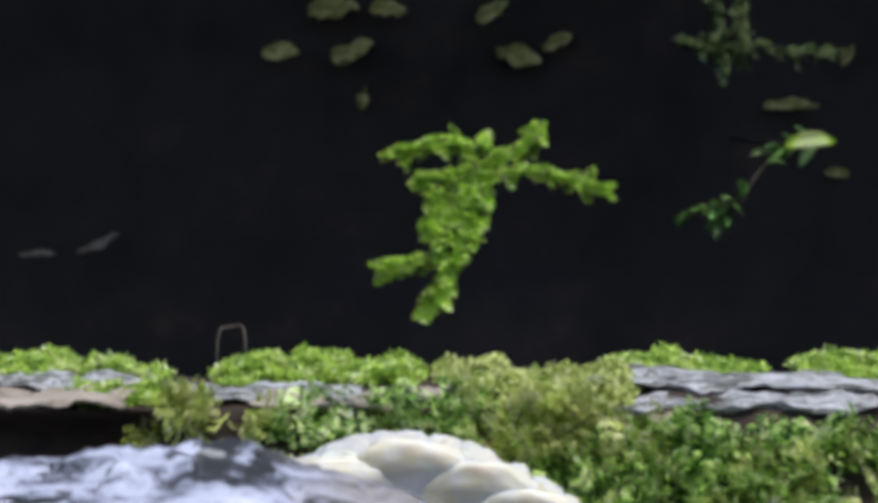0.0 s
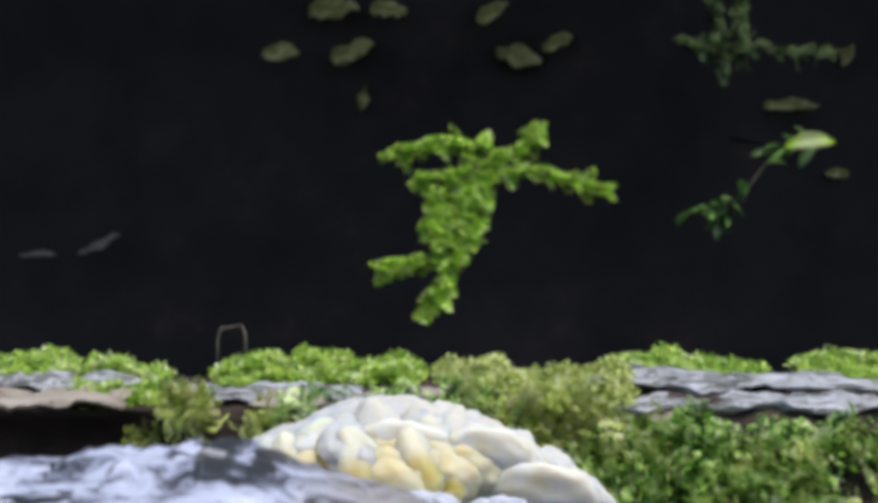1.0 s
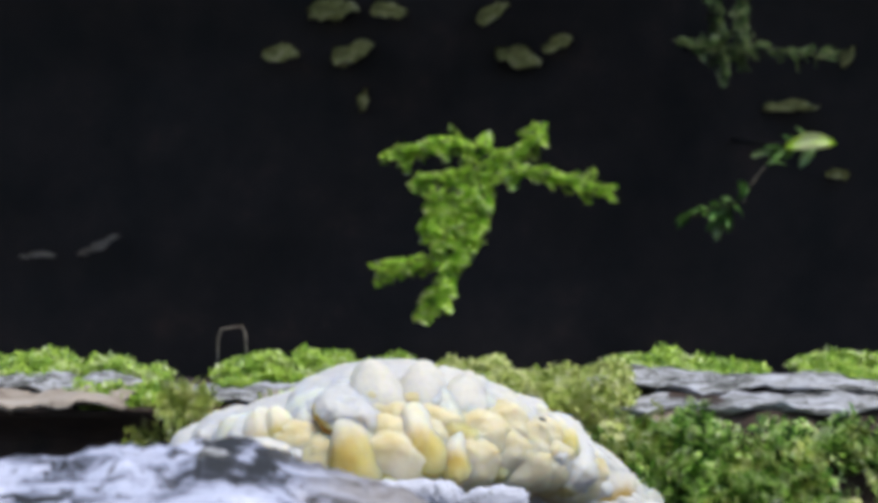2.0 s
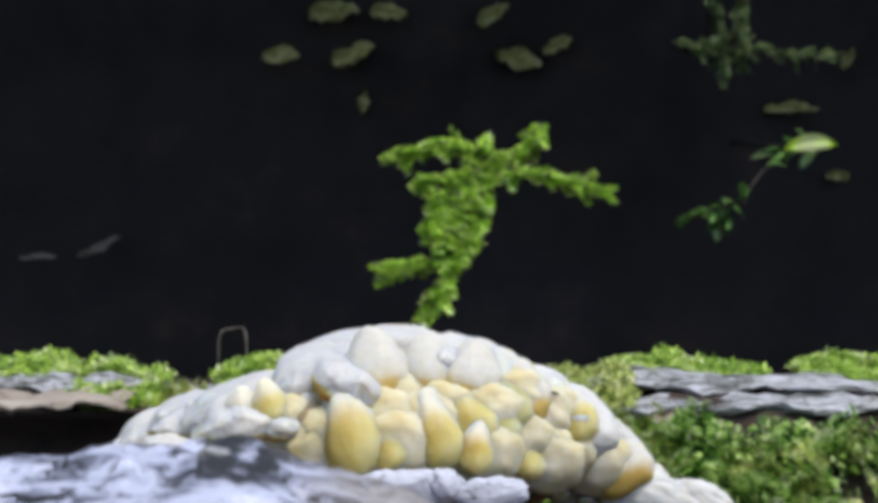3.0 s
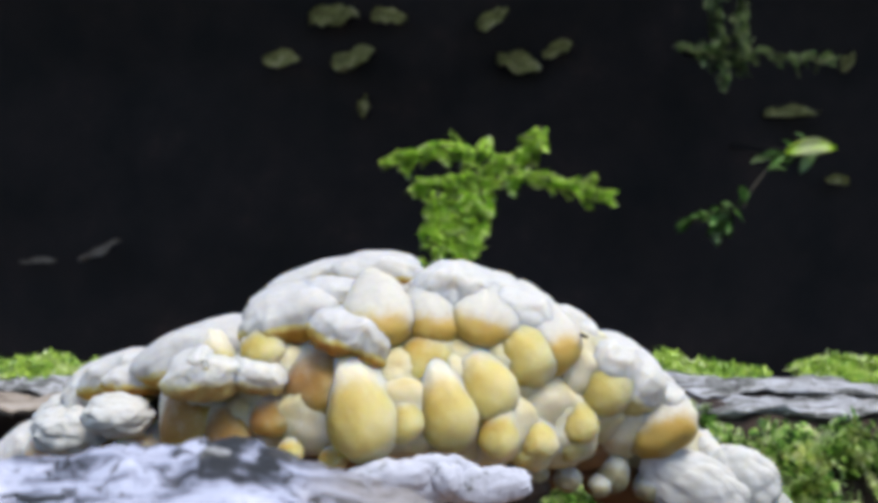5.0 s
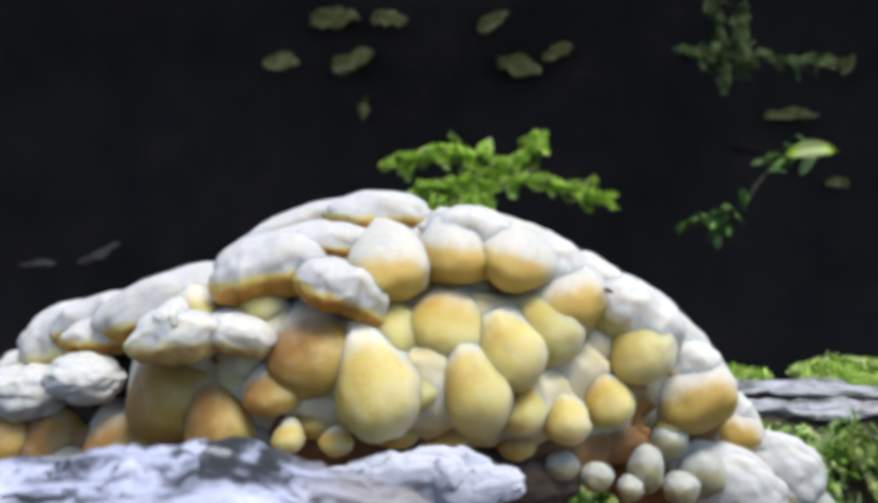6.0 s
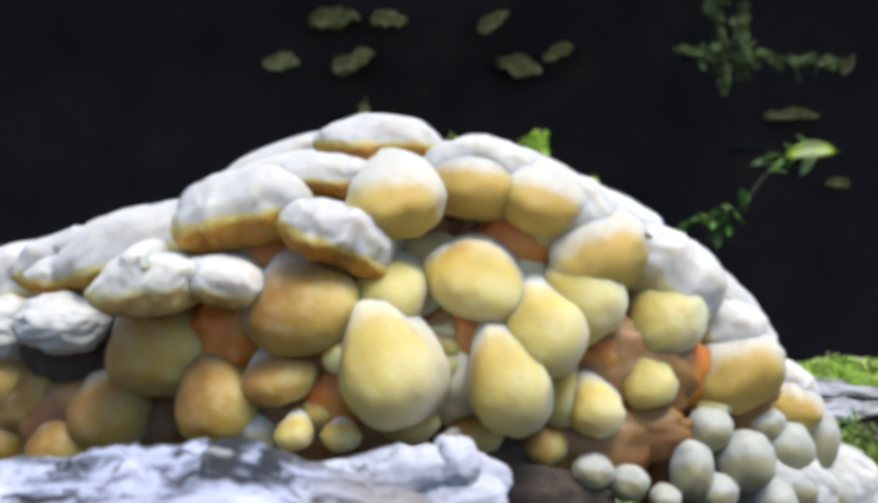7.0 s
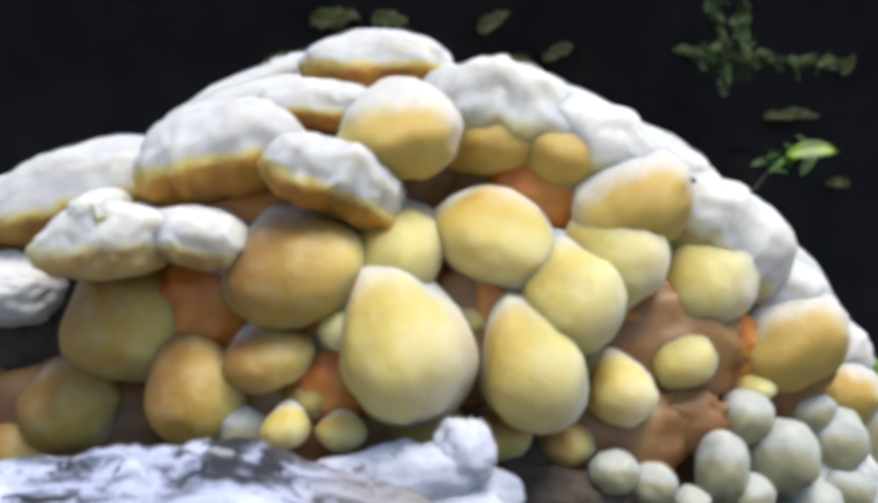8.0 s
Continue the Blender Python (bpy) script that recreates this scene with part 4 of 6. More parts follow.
def motions():
    swell(0, 0, (-0.0254, 1.0215, -0.0291), (-0.0285, 0.9815, 0.0131), (-0.0239, 0.9415, 0.0515), (-0.0311, 0.8715, 0.0873), (-0.0267, 0.7415, 0.1351), (-0.0227, 0.6315, 0.1659), (-0.0194, 0.5215, 0.1890))
    swell(1, -20, (-0.0531, 1.0313, -0.0281), (-0.0571, 0.9913, 0.0127), (-0.0621, 0.9513, 0.0482), (-0.0646, 0.8813, 0.0824), (-0.0611, 0.7513, 0.1296), (-0.0577, 0.6413, 0.1585), (-0.0553, 0.5313, 0.1808))
    swell(2, 3, (-0.0434, 1.0026, -0.0297), (-0.0466, 0.9626, 0.0121), (-0.0466, 0.9226, 0.0467), (-0.0479, 0.8526, 0.0790), (-0.0442, 0.7226, 0.1240), (-0.0404, 0.6126, 0.1535), (-0.0365, 0.5026, 0.1756))
    swell(3, -12, (-0.0284, 0.9905, -0.0345), (-0.0348, 0.9455, 0.0075), (-0.0339, 0.9007, 0.0428), (-0.0322, 0.8300, 0.0723), (-0.0225, 0.6986, 0.1154), (-0.0171, 0.5879, 0.1469), (-0.0136, 0.4775, 0.1689))
    swell(4, 8, (-0.0045, 1.0016, -0.0370), (-0.0013, 0.9616, 0.0041), (0.0031, 0.9216, 0.0430), (0.0047, 0.8516, 0.0794), (0.0142, 0.7216, 0.1242), (0.0152, 0.6116, 0.1534), (0.0169, 0.5016, 0.1749))
    swell(5, 24, (0.0177, 1.0037, -0.0442), (0.0250, 0.9637, -0.0064), (0.0300, 0.9237, 0.0343), (0.0334, 0.8537, 0.0689), (0.0425, 0.7237, 0.1135), (0.0421, 0.6137, 0.1415), (0.0422, 0.5037, 0.1636))
    swell(6, 18, (0.0087, 1.0121, -0.0373), (0.0121, 0.9721, 0.0014), (0.0171, 0.9321, 0.0416), (0.0204, 0.8621, 0.0768), (0.0259, 0.7321, 0.1215), (0.0256, 0.6221, 0.1517), (0.0307, 0.5121, 0.1711))
    swell(7, 0, (-0.0101, 0.9974, -0.0356), (-0.0098, 0.9523, 0.0094), (-0.0065, 0.9076, 0.0432), (-0.0063, 0.8369, 0.0699), (0.0050, 0.7055, 0.1212), (0.0106, 0.5988, 0.1527), (0.0128, 0.4964, 0.1690))
    swell(8, 38, (0.0549, 1.0080, -0.0636), (0.0640, 0.9680, -0.0244), (0.0741, 0.9280, 0.0127), (0.0852, 0.8580, 0.0409), (0.0794, 0.7280, 0.0933), (0.0776, 0.6180, 0.1211), (0.0789, 0.5080, 0.1404))
    swell(9, -28, (0.0254, 1.0007, -0.0396), (0.0341, 0.9557, -0.0063), (0.0416, 0.9110, 0.0284), (0.0466, 0.8402, 0.0591), (0.0489, 0.7088, 0.1024), (0.0523, 0.5981, 0.1293), (0.0513, 0.4877, 0.1509))
    swell(10, -12, (-0.0520, 0.9949, -0.0412), (-0.0598, 0.9549, -0.0000), (-0.0665, 0.9149, 0.0377), (-0.0694, 0.8449, 0.0690), (-0.0713, 0.7149, 0.1126), (-0.0696, 0.6049, 0.1411), (-0.0636, 0.4949, 0.1613))
    swell(11, -14, (-0.0806, 1.0195, -0.0501), (-0.0863, 0.9795, -0.0106), (-0.1058, 0.9395, 0.0175), (-0.1133, 0.8695, 0.0481), (-0.1130, 0.7395, 0.0958), (-0.1056, 0.6295, 0.1268), (-0.1057, 0.5195, 0.1500))
    swell(12, -10, (-0.0770, 1.0398, -0.0547), (-0.1078, 0.9998, -0.0155), (-0.1363, 0.9598, 0.0094), (-0.1543, 0.8898, 0.0339), (-0.1452, 0.7598, 0.0869), (-0.1346, 0.6498, 0.1214), (-0.1236, 0.5398, 0.1463))
    swell(13, 22, (-0.0467, 0.9734, -0.0361), (-0.0476, 0.9334, 0.0048), (-0.0462, 0.8934, 0.0373), (-0.0422, 0.8234, 0.0642), (-0.0394, 0.6934, 0.1062), (-0.0357, 0.5834, 0.1338), (-0.0307, 0.4734, 0.1552))
    swell(14, -4, (-0.0705, 0.9743, -0.0413), (-0.0891, 0.9343, -0.0105), (-0.1021, 0.8943, 0.0187), (-0.1057, 0.8243, 0.0479), (-0.1043, 0.6943, 0.0893), (-0.0973, 0.5843, 0.1194), (-0.0909, 0.4743, 0.1402))
    swell(15, 0, (-0.0781, 1.0258, -0.0531), (-0.1091, 0.9858, -0.0215), (-0.1372, 0.9458, 0.0084), (-0.1444, 0.8758, 0.0377), (-0.1432, 0.7458, 0.0827), (-0.1327, 0.6358, 0.1172), (-0.1266, 0.5258, 0.1399))
    swell(16, 0, (-0.0770, 1.0138, -0.0577), (-0.1114, 0.9738, -0.0303), (-0.1454, 0.9338, -0.0039), (-0.1531, 0.8638, 0.0234), (-0.1500, 0.7338, 0.0667), (-0.1356, 0.6238, 0.1017), (-0.1281, 0.5138, 0.1233))
    swell(17, -20, (-0.0647, 1.0053, -0.0636), (-0.0914, 0.9603, -0.0334), (-0.1104, 0.9156, -0.0072), (-0.1107, 0.8448, 0.0250), (-0.1097, 0.7134, 0.0616), (-0.0967, 0.6027, 0.0968), (-0.0887, 0.4923, 0.1176))
    swell(18, -20, (-0.0562, 0.9814, -0.0498), (-0.0613, 0.9364, -0.0133), (-0.0636, 0.8917, 0.0148), (-0.0549, 0.8209, 0.0428), (-0.0508, 0.6895, 0.0800), (-0.0472, 0.5788, 0.1108), (-0.0410, 0.4684, 0.1321))
    swell(19, -20, (-0.0648, 0.9902, -0.0590), (-0.0832, 0.9451, -0.0299), (-0.0943, 0.9004, -0.0103), (-0.0946, 0.8297, 0.0150), (-0.0896, 0.6983, 0.0505), (-0.0765, 0.5876, 0.0777), (-0.0684, 0.4772, 0.0978))
    swell(20, -20, (-0.0603, 0.9807, -0.0489), (-0.0686, 0.9356, -0.0229), (-0.0724, 0.8909, -0.0007), (-0.0746, 0.8202, 0.0286), (-0.0663, 0.6888, 0.0662), (-0.0544, 0.5781, 0.0874), (-0.0475, 0.4677, 0.1082))
    swell(21, -16, (-0.0391, 0.9632, -0.0485), (-0.0420, 0.9181, -0.0164), (-0.0426, 0.8734, 0.0114), (-0.0382, 0.8007, 0.0313), (-0.0254, 0.6683, 0.0692), (-0.0180, 0.5576, 0.0929), (-0.0118, 0.4472, 0.1132))
    swell(22, -16, (-0.0090, 0.9687, -0.0448), (-0.0100, 0.9237, -0.0112), (-0.0006, 0.8790, 0.0104), (0.0004, 0.8062, 0.0322), (0.0133, 0.6738, 0.0675), (0.0209, 0.5631, 0.0873), (0.0223, 0.4527, 0.1073))
    swell(23, -28, (0.0024, 0.9814, -0.0429), (0.0067, 0.9364, -0.0069), (0.0165, 0.8917, 0.0182), (0.0187, 0.8189, 0.0401), (0.0267, 0.6865, 0.0826), (0.0331, 0.5758, 0.1035), (0.0333, 0.4654, 0.1250))
    swell(24, 20, (-0.0141, 0.9869, -0.0389), (-0.0160, 0.9419, -0.0024), (-0.0149, 0.8971, 0.0280), (-0.0083, 0.8244, 0.0520), (0.0026, 0.6920, 0.0915), (0.0110, 0.5813, 0.1192), (0.0141, 0.4709, 0.1404))
    swell(25, -28, (-0.0421, 0.9857, -0.0427), (-0.0390, 0.9407, -0.0039), (-0.0351, 0.8960, 0.0277), (-0.0260, 0.8252, 0.0496), (-0.0222, 0.6938, 0.0895), (-0.0202, 0.5831, 0.1148), (-0.0146, 0.4727, 0.1365))
    swell(26, -28, (0.0158, 0.9923, -0.0418), (0.0232, 0.9472, -0.0076), (0.0349, 0.9025, 0.0251), (0.0377, 0.8318, 0.0554), (0.0420, 0.7004, 0.0911), (0.0466, 0.5897, 0.1132), (0.0458, 0.4793, 0.1353))
    swell(27, -28, (0.0456, 1.0043, -0.0550), (0.0551, 0.9592, -0.0211), (0.0669, 0.9145, 0.0102), (0.0734, 0.8438, 0.0390), (0.0808, 0.7124, 0.0811), (0.0757, 0.6017, 0.1062), (0.0726, 0.4913, 0.1281))
    swell(28, -28, (0.0696, 1.0193, -0.0652), (0.0864, 0.9743, -0.0381), (0.0959, 0.9296, -0.0106), (0.1008, 0.8588, 0.0202), (0.1050, 0.7274, 0.0610), (0.1024, 0.6167, 0.0867), (0.0985, 0.5063, 0.1102))
    swell(29, -16, (0.0287, 1.0001, -0.0517), (0.0411, 0.9550, -0.0193), (0.0649, 0.9103, -0.0011), (0.0608, 0.8376, 0.0250), (0.0671, 0.7052, 0.0606), (0.0690, 0.5945, 0.0850), (0.0645, 0.4841, 0.1077))
    swell(30, -16, (0.0094, 0.9874, -0.0478), (0.0192, 0.9423, -0.0163), (0.0447, 0.8976, -0.0023), (0.0414, 0.8249, 0.0184), (0.0488, 0.6925, 0.0551), (0.0501, 0.5818, 0.0774), (0.0469, 0.4714, 0.0994))
    swell(31, -20, (-0.0751, 1.0234, -0.0653), (-0.1063, 0.9784, -0.0438), (-0.1353, 0.9337, -0.0244), (-0.1406, 0.8629, -0.0005), (-0.1359, 0.7315, 0.0362), (-0.1189, 0.6208, 0.0701), (-0.1099, 0.5104, 0.0896))
    swell(32, -20, (-0.0766, 1.0466, -0.0748), (-0.1168, 1.0015, -0.0530), (-0.1596, 0.9568, -0.0318), (-0.1719, 0.8861, -0.0070), (-0.1674, 0.7547, 0.0345), (-0.1478, 0.6440, 0.0722), (-0.1396, 0.5336, 0.0922))
    swell(33, 0, (-0.0574, 0.9734, -0.0481), (-0.0652, 0.9284, -0.0262), (-0.0663, 0.8836, -0.0081), (-0.0683, 0.8129, 0.0165), (-0.0601, 0.6815, 0.0504), (-0.0488, 0.5708, 0.0712), (-0.0422, 0.4604, 0.0913))
    swell(34, 0, (-0.0486, 0.9717, -0.0487), (-0.0531, 0.9267, -0.0250), (-0.0515, 0.8820, -0.0048), (-0.0498, 0.8112, 0.0145), (-0.0413, 0.6798, 0.0490), (-0.0333, 0.5691, 0.0707), (-0.0273, 0.4587, 0.0905))
    swell(35, 0, (0.0434, 1.0267, -0.0618), (0.0637, 0.9822, -0.0341), (0.0918, 0.9362, -0.0165), (0.0936, 0.8617, 0.0119), (0.0949, 0.7233, 0.0490), (0.0946, 0.6091, 0.0750), (0.0878, 0.4967, 0.0972))
    swell(36, 10, (0.0723, 1.0334, -0.0694), (0.0965, 0.9883, -0.0464), (0.1155, 0.9436, -0.0293), (0.1243, 0.8729, -0.0044), (0.1245, 0.7415, 0.0448), (0.1255, 0.6308, 0.0721), (0.1184, 0.5204, 0.0940))
    swell(37, 0, (0.0372, 1.0432, -0.0618), (0.0598, 0.9987, -0.0359), (0.0919, 0.9527, -0.0206), (0.0928, 0.8762, 0.0068), (0.0938, 0.7238, 0.0425), (0.0918, 0.6036, 0.0672), (0.0841, 0.4912, 0.0893))
    swell(38, 0, (0.0219, 1.0339, -0.0594), (0.0448, 0.9894, -0.0356), (0.0841, 0.9434, -0.0257), (0.0810, 0.8669, -0.0009), (0.0832, 0.7145, 0.0325), (0.0846, 0.5943, 0.0548), (0.0764, 0.4819, 0.0767))
    swell(39, 0, (0.0400, 1.0455, -0.0655), (0.0698, 1.0010, -0.0432), (0.1067, 0.9550, -0.0285), (0.1087, 0.8785, -0.0045), (0.1080, 0.7261, 0.0284), (0.1050, 0.6059, 0.0559), (0.0957, 0.4935, 0.0777))
    swell(40, 0, (0.0581, 1.0622, -0.0710), (0.0900, 1.0177, -0.0478), (0.1189, 0.9717, -0.0283), (0.1250, 0.8952, -0.0023), (0.1238, 0.7428, 0.0315), (0.1228, 0.6226, 0.0566), (0.1140, 0.5102, 0.0789))
    swell(41, 0, (0.0576, 1.0617, -0.0727), (0.0933, 1.0173, -0.0515), (0.1277, 0.9713, -0.0339), (0.1324, 0.8948, -0.0115), (0.1306, 0.7424, 0.0200), (0.1250, 0.6221, 0.0422), (0.1154, 0.5098, 0.0649))
    swell(42, 0, (0.0742, 1.0761, -0.0757), (0.1053, 1.0316, -0.0537), (0.1330, 0.9856, -0.0400), (0.1408, 0.9091, -0.0121), (0.1383, 0.7567, 0.0289), (0.1354, 0.6365, 0.0576), (0.1269, 0.5241, 0.0805))
    swell(43, 0, (0.0526, 1.0597, -0.0674), (0.0794, 1.0152, -0.0423), (0.1086, 0.9692, -0.0229), (0.1128, 0.8927, 0.0042), (0.1125, 0.7403, 0.0399), (0.1141, 0.6201, 0.0664), (0.1062, 0.5077, 0.0883))
    swell(44, 0, (0.0292, 1.0364, -0.0626), (0.0576, 0.9919, -0.0414), (0.0993, 0.9459, -0.0309), (0.0985, 0.8694, -0.0085), (0.0983, 0.7170, 0.0235), (0.0932, 0.5968, 0.0459), (0.0839, 0.4844, 0.0676))
    swell(45, 0, (0.0455, 1.0513, -0.0702), (0.0802, 1.0068, -0.0501), (0.1206, 0.9608, -0.0360), (0.1227, 0.8843, -0.0154), (0.1210, 0.7319, 0.0153), (0.1141, 0.6117, 0.0383), (0.1041, 0.4993, 0.0605))
    swell(46, 0, (0.0681, 1.0737, -0.0784), (0.1075, 1.0292, -0.0580), (0.1420, 0.9832, -0.0389), (0.1473, 0.9067, -0.0192), (0.1451, 0.7543, 0.0113), (0.1379, 0.6341, 0.0365), (0.1280, 0.5217, 0.0599))
    swell(47, 0, (0.0001, 1.0202, -0.0524), (0.0134, 0.9757, -0.0262), (0.0466, 0.9297, -0.0175), (0.0418, 0.8532, 0.0013), (0.0481, 0.7008, 0.0360), (0.0497, 0.5806, 0.0567), (0.0453, 0.4682, 0.0778))
    swell(48, 0, (0.0071, 1.0218, -0.0541), (0.0250, 0.9773, -0.0299), (0.0631, 0.9313, -0.0225), (0.0575, 0.8547, -0.0020), (0.0623, 0.7024, 0.0311), (0.0619, 0.5821, 0.0525), (0.0556, 0.4698, 0.0740))
    swell(49, 0, (0.0140, 1.0279, -0.0580), (0.0365, 0.9834, -0.0357), (0.0782, 0.9374, -0.0285), (0.0733, 0.8609, -0.0066), (0.0764, 0.7085, 0.0253), (0.0748, 0.5883, 0.0454), (0.0671, 0.4759, 0.0670))
    swell(50, -15, (-0.0758, 1.0539, -0.0685), (-0.1190, 1.0139, -0.0297), (-0.1572, 0.9739, -0.0047), (-0.1662, 0.9039, 0.0241), (-0.1639, 0.7739, 0.0798), (-0.1595, 0.6639, 0.1133), (-0.1574, 0.5539, 0.1352))
    swell(51, -5, (-0.0761, 1.0386, -0.0702), (-0.1181, 0.9986, -0.0441), (-0.1683, 0.9586, -0.0158), (-0.1801, 0.8886, 0.0122), (-0.1793, 0.7586, 0.0577), (-0.1627, 0.6486, 0.0974), (-0.1563, 0.5386, 0.1195))
    swell(52, -20, (-0.0762, 1.0499, -0.0789), (-0.1221, 1.0049, -0.0569), (-0.1776, 0.9601, -0.0317), (-0.1918, 0.8894, -0.0067), (-0.1894, 0.7580, 0.0371), (-0.1686, 0.6473, 0.0782), (-0.1609, 0.5369, 0.0986))
    swell(53, -20, (-0.0739, 1.0470, -0.0822), (-0.1212, 1.0020, -0.0655), (-0.1757, 0.9572, -0.0462), (-0.1923, 0.8865, -0.0251), (-0.1879, 0.7551, 0.0161), (-0.1641, 0.6444, 0.0565), (-0.1554, 0.5340, 0.0748))
    swell(54, -25, (-0.0726, 1.0699, -0.0871), (-0.1247, 1.0299, -0.0638), (-0.1940, 0.9899, -0.0347), (-0.2090, 0.9199, -0.0069), (-0.2091, 0.7899, 0.0352), (-0.1969, 0.6799, 0.0882), (-0.1926, 0.5699, 0.1104))
    swell(55, -10, (-0.0709, 1.0743, -0.0942), (-0.1275, 1.0293, -0.0757), (-0.2012, 0.9846, -0.0497), (-0.2209, 0.9138, -0.0258), (-0.2223, 0.7824, 0.0203), (-0.1981, 0.6717, 0.0667), (-0.1917, 0.5613, 0.0864))
    swell(56, 0, (-0.0652, 1.0953, -0.1086), (-0.1322, 1.0503, -0.0958), (-0.2198, 1.0056, -0.0728), (-0.2460, 0.9348, -0.0505), (-0.2487, 0.8034, -0.0044), (-0.2198, 0.6927, 0.0451), (-0.2142, 0.5823, 0.0627))
    swell(57, 0, (0.0892, 1.0691, -0.0854), (0.1121, 1.0246, -0.0732), (0.1483, 0.9786, -0.0435), (0.1551, 0.9041, -0.0184), (0.1551, 0.7657, 0.0185), (0.1486, 0.6515, 0.0391), (0.1403, 0.5391, 0.0691))
    swell(58, 0, (0.0850, 1.0691, -0.0862), (0.1150, 1.0246, -0.0744), (0.1547, 0.9786, -0.0463), (0.1631, 0.9041, -0.0273), (0.1600, 0.7657, 0.0039), (0.1552, 0.6515, 0.0318), (0.1452, 0.5391, 0.0564))
    swell(59, 35, (0.0352, 1.0107, -0.0438), (0.0398, 0.9707, -0.0049), (0.0541, 0.9307, 0.0276), (0.0592, 0.8607, 0.0576), (0.0617, 0.7307, 0.1044), (0.0637, 0.6207, 0.1317), (0.0622, 0.5107, 0.1534))
    swell(60, 52, (0.0686, 1.0165, -0.0706), (0.0850, 0.9765, -0.0426), (0.0955, 0.9365, -0.0094), (0.1028, 0.8665, 0.0240), (0.1054, 0.7365, 0.0680), (0.1035, 0.6265, 0.0949), (0.0996, 0.5165, 0.1170))
    swell(61, 60, (0.0746, 1.0274, -0.0674), (0.0969, 0.9874, -0.0452), (0.1147, 0.9474, -0.0245), (0.1256, 0.8774, -0.0019), (0.1230, 0.7474, 0.0493), (0.1251, 0.6374, 0.0753), (0.1167, 0.5274, 0.1033))
    swell(62, 0, (-0.0321, 1.0221, -0.0466), (-0.0311, 0.9776, -0.0125), (-0.0290, 0.9316, 0.0172), (-0.0228, 0.8551, 0.0375), (-0.0147, 0.7027, 0.0752), (-0.0087, 0.5825, 0.0991), (-0.0026, 0.4701, 0.1194))
    swell(63, 0, (-0.0530, 1.0262, -0.0509), (-0.0564, 0.9817, -0.0219), (-0.0569, 0.9357, 0.0039), (-0.0507, 0.8592, 0.0279), (-0.0428, 0.7068, 0.0664), (-0.0358, 0.5866, 0.0918), (-0.0293, 0.4742, 0.1131))
    swell(64, 0, (-0.0239, 1.0203, -0.0528), (-0.0253, 0.9758, -0.0248), (-0.0168, 0.9298, -0.0050), (-0.0158, 0.8533, 0.0123), (-0.0044, 0.7009, 0.0469), (0.0035, 0.5807, 0.0660), (0.0075, 0.4683, 0.0841))
    swell(65, -20, (-0.0752, 1.0263, -0.0713), (-0.1130, 0.9813, -0.0536), (-0.1515, 0.9366, -0.0365), (-0.1631, 0.8658, -0.0158), (-0.1567, 0.7344, 0.0225), (-0.1358, 0.6237, 0.0583), (-0.1264, 0.5133, 0.0767))
    swell(66, 0, (-0.0647, 1.0230, -0.0545), (-0.0767, 0.9785, -0.0333), (-0.0812, 0.9325, -0.0160), (-0.0844, 0.8560, 0.0096), (-0.0757, 0.7036, 0.0454), (-0.0621, 0.5834, 0.0682), (-0.0546, 0.4710, 0.0884))
    swell(67, -10, (-0.0581, 1.0389, -0.0489), (-0.0645, 0.9962, -0.0123), (-0.0678, 0.9516, 0.0190), (-0.0646, 0.8759, 0.0504), (-0.0658, 0.7339, 0.0923), (-0.0630, 0.6174, 0.1233), (-0.0582, 0.5059, 0.1451))
    swell(68, 0, (-0.0314, 1.0395, -0.0460), (-0.0318, 0.9968, -0.0043), (-0.0297, 0.9522, 0.0304), (-0.0246, 0.8765, 0.0594), (-0.0212, 0.7345, 0.1055), (-0.0191, 0.6179, 0.1340), (-0.0153, 0.5065, 0.1567))
    swell(69, 10, (0.0039, 1.0349, -0.0431), (0.0085, 0.9922, -0.0045), (0.0120, 0.9476, 0.0282), (0.0154, 0.8719, 0.0584), (0.0228, 0.7299, 0.1018), (0.0279, 0.6134, 0.1294), (0.0288, 0.5019, 0.1514))
    swell(70, 25, (0.0407, 1.0414, -0.0600), (0.0505, 0.9987, -0.0229), (0.0586, 0.9541, 0.0083), (0.0624, 0.8784, 0.0379), (0.0674, 0.7364, 0.0817), (0.0669, 0.6199, 0.1085), (0.0648, 0.5084, 0.1308))
    swell(71, 0, (-0.0607, 1.0359, -0.0573), (-0.0757, 0.9941, -0.0279), (-0.0854, 0.9497, -0.0023), (-0.0886, 0.8719, 0.0291), (-0.0835, 0.7246, 0.0693), (-0.0726, 0.6049, 0.0956), (-0.0656, 0.4939, 0.1167))
    swell(72, 0, (-0.0499, 1.0240, -0.0545), (-0.0528, 0.9822, -0.0215), (-0.0528, 0.9378, 0.0063), (-0.0469, 0.8600, 0.0303), (-0.0370, 0.7127, 0.0709), (-0.0303, 0.5930, 0.0975), (-0.0241, 0.4820, 0.1195))
    swell(73, 0, (-0.0186, 1.0106, -0.0546), (-0.0198, 0.9679, -0.0199), (-0.0168, 0.9233, 0.0080), (-0.0125, 0.8476, 0.0318), (-0.0002, 0.7056, 0.0698), (0.0083, 0.5891, 0.0929), (0.0120, 0.4776, 0.1137))
    swell(74, 0, (0.0206, 1.0232, -0.0618), (0.0314, 0.9805, -0.0277), (0.0494, 0.9359, -0.0052), (0.0481, 0.8602, 0.0202), (0.0541, 0.7182, 0.0607), (0.0553, 0.6017, 0.0860), (0.0518, 0.4902, 0.1088))
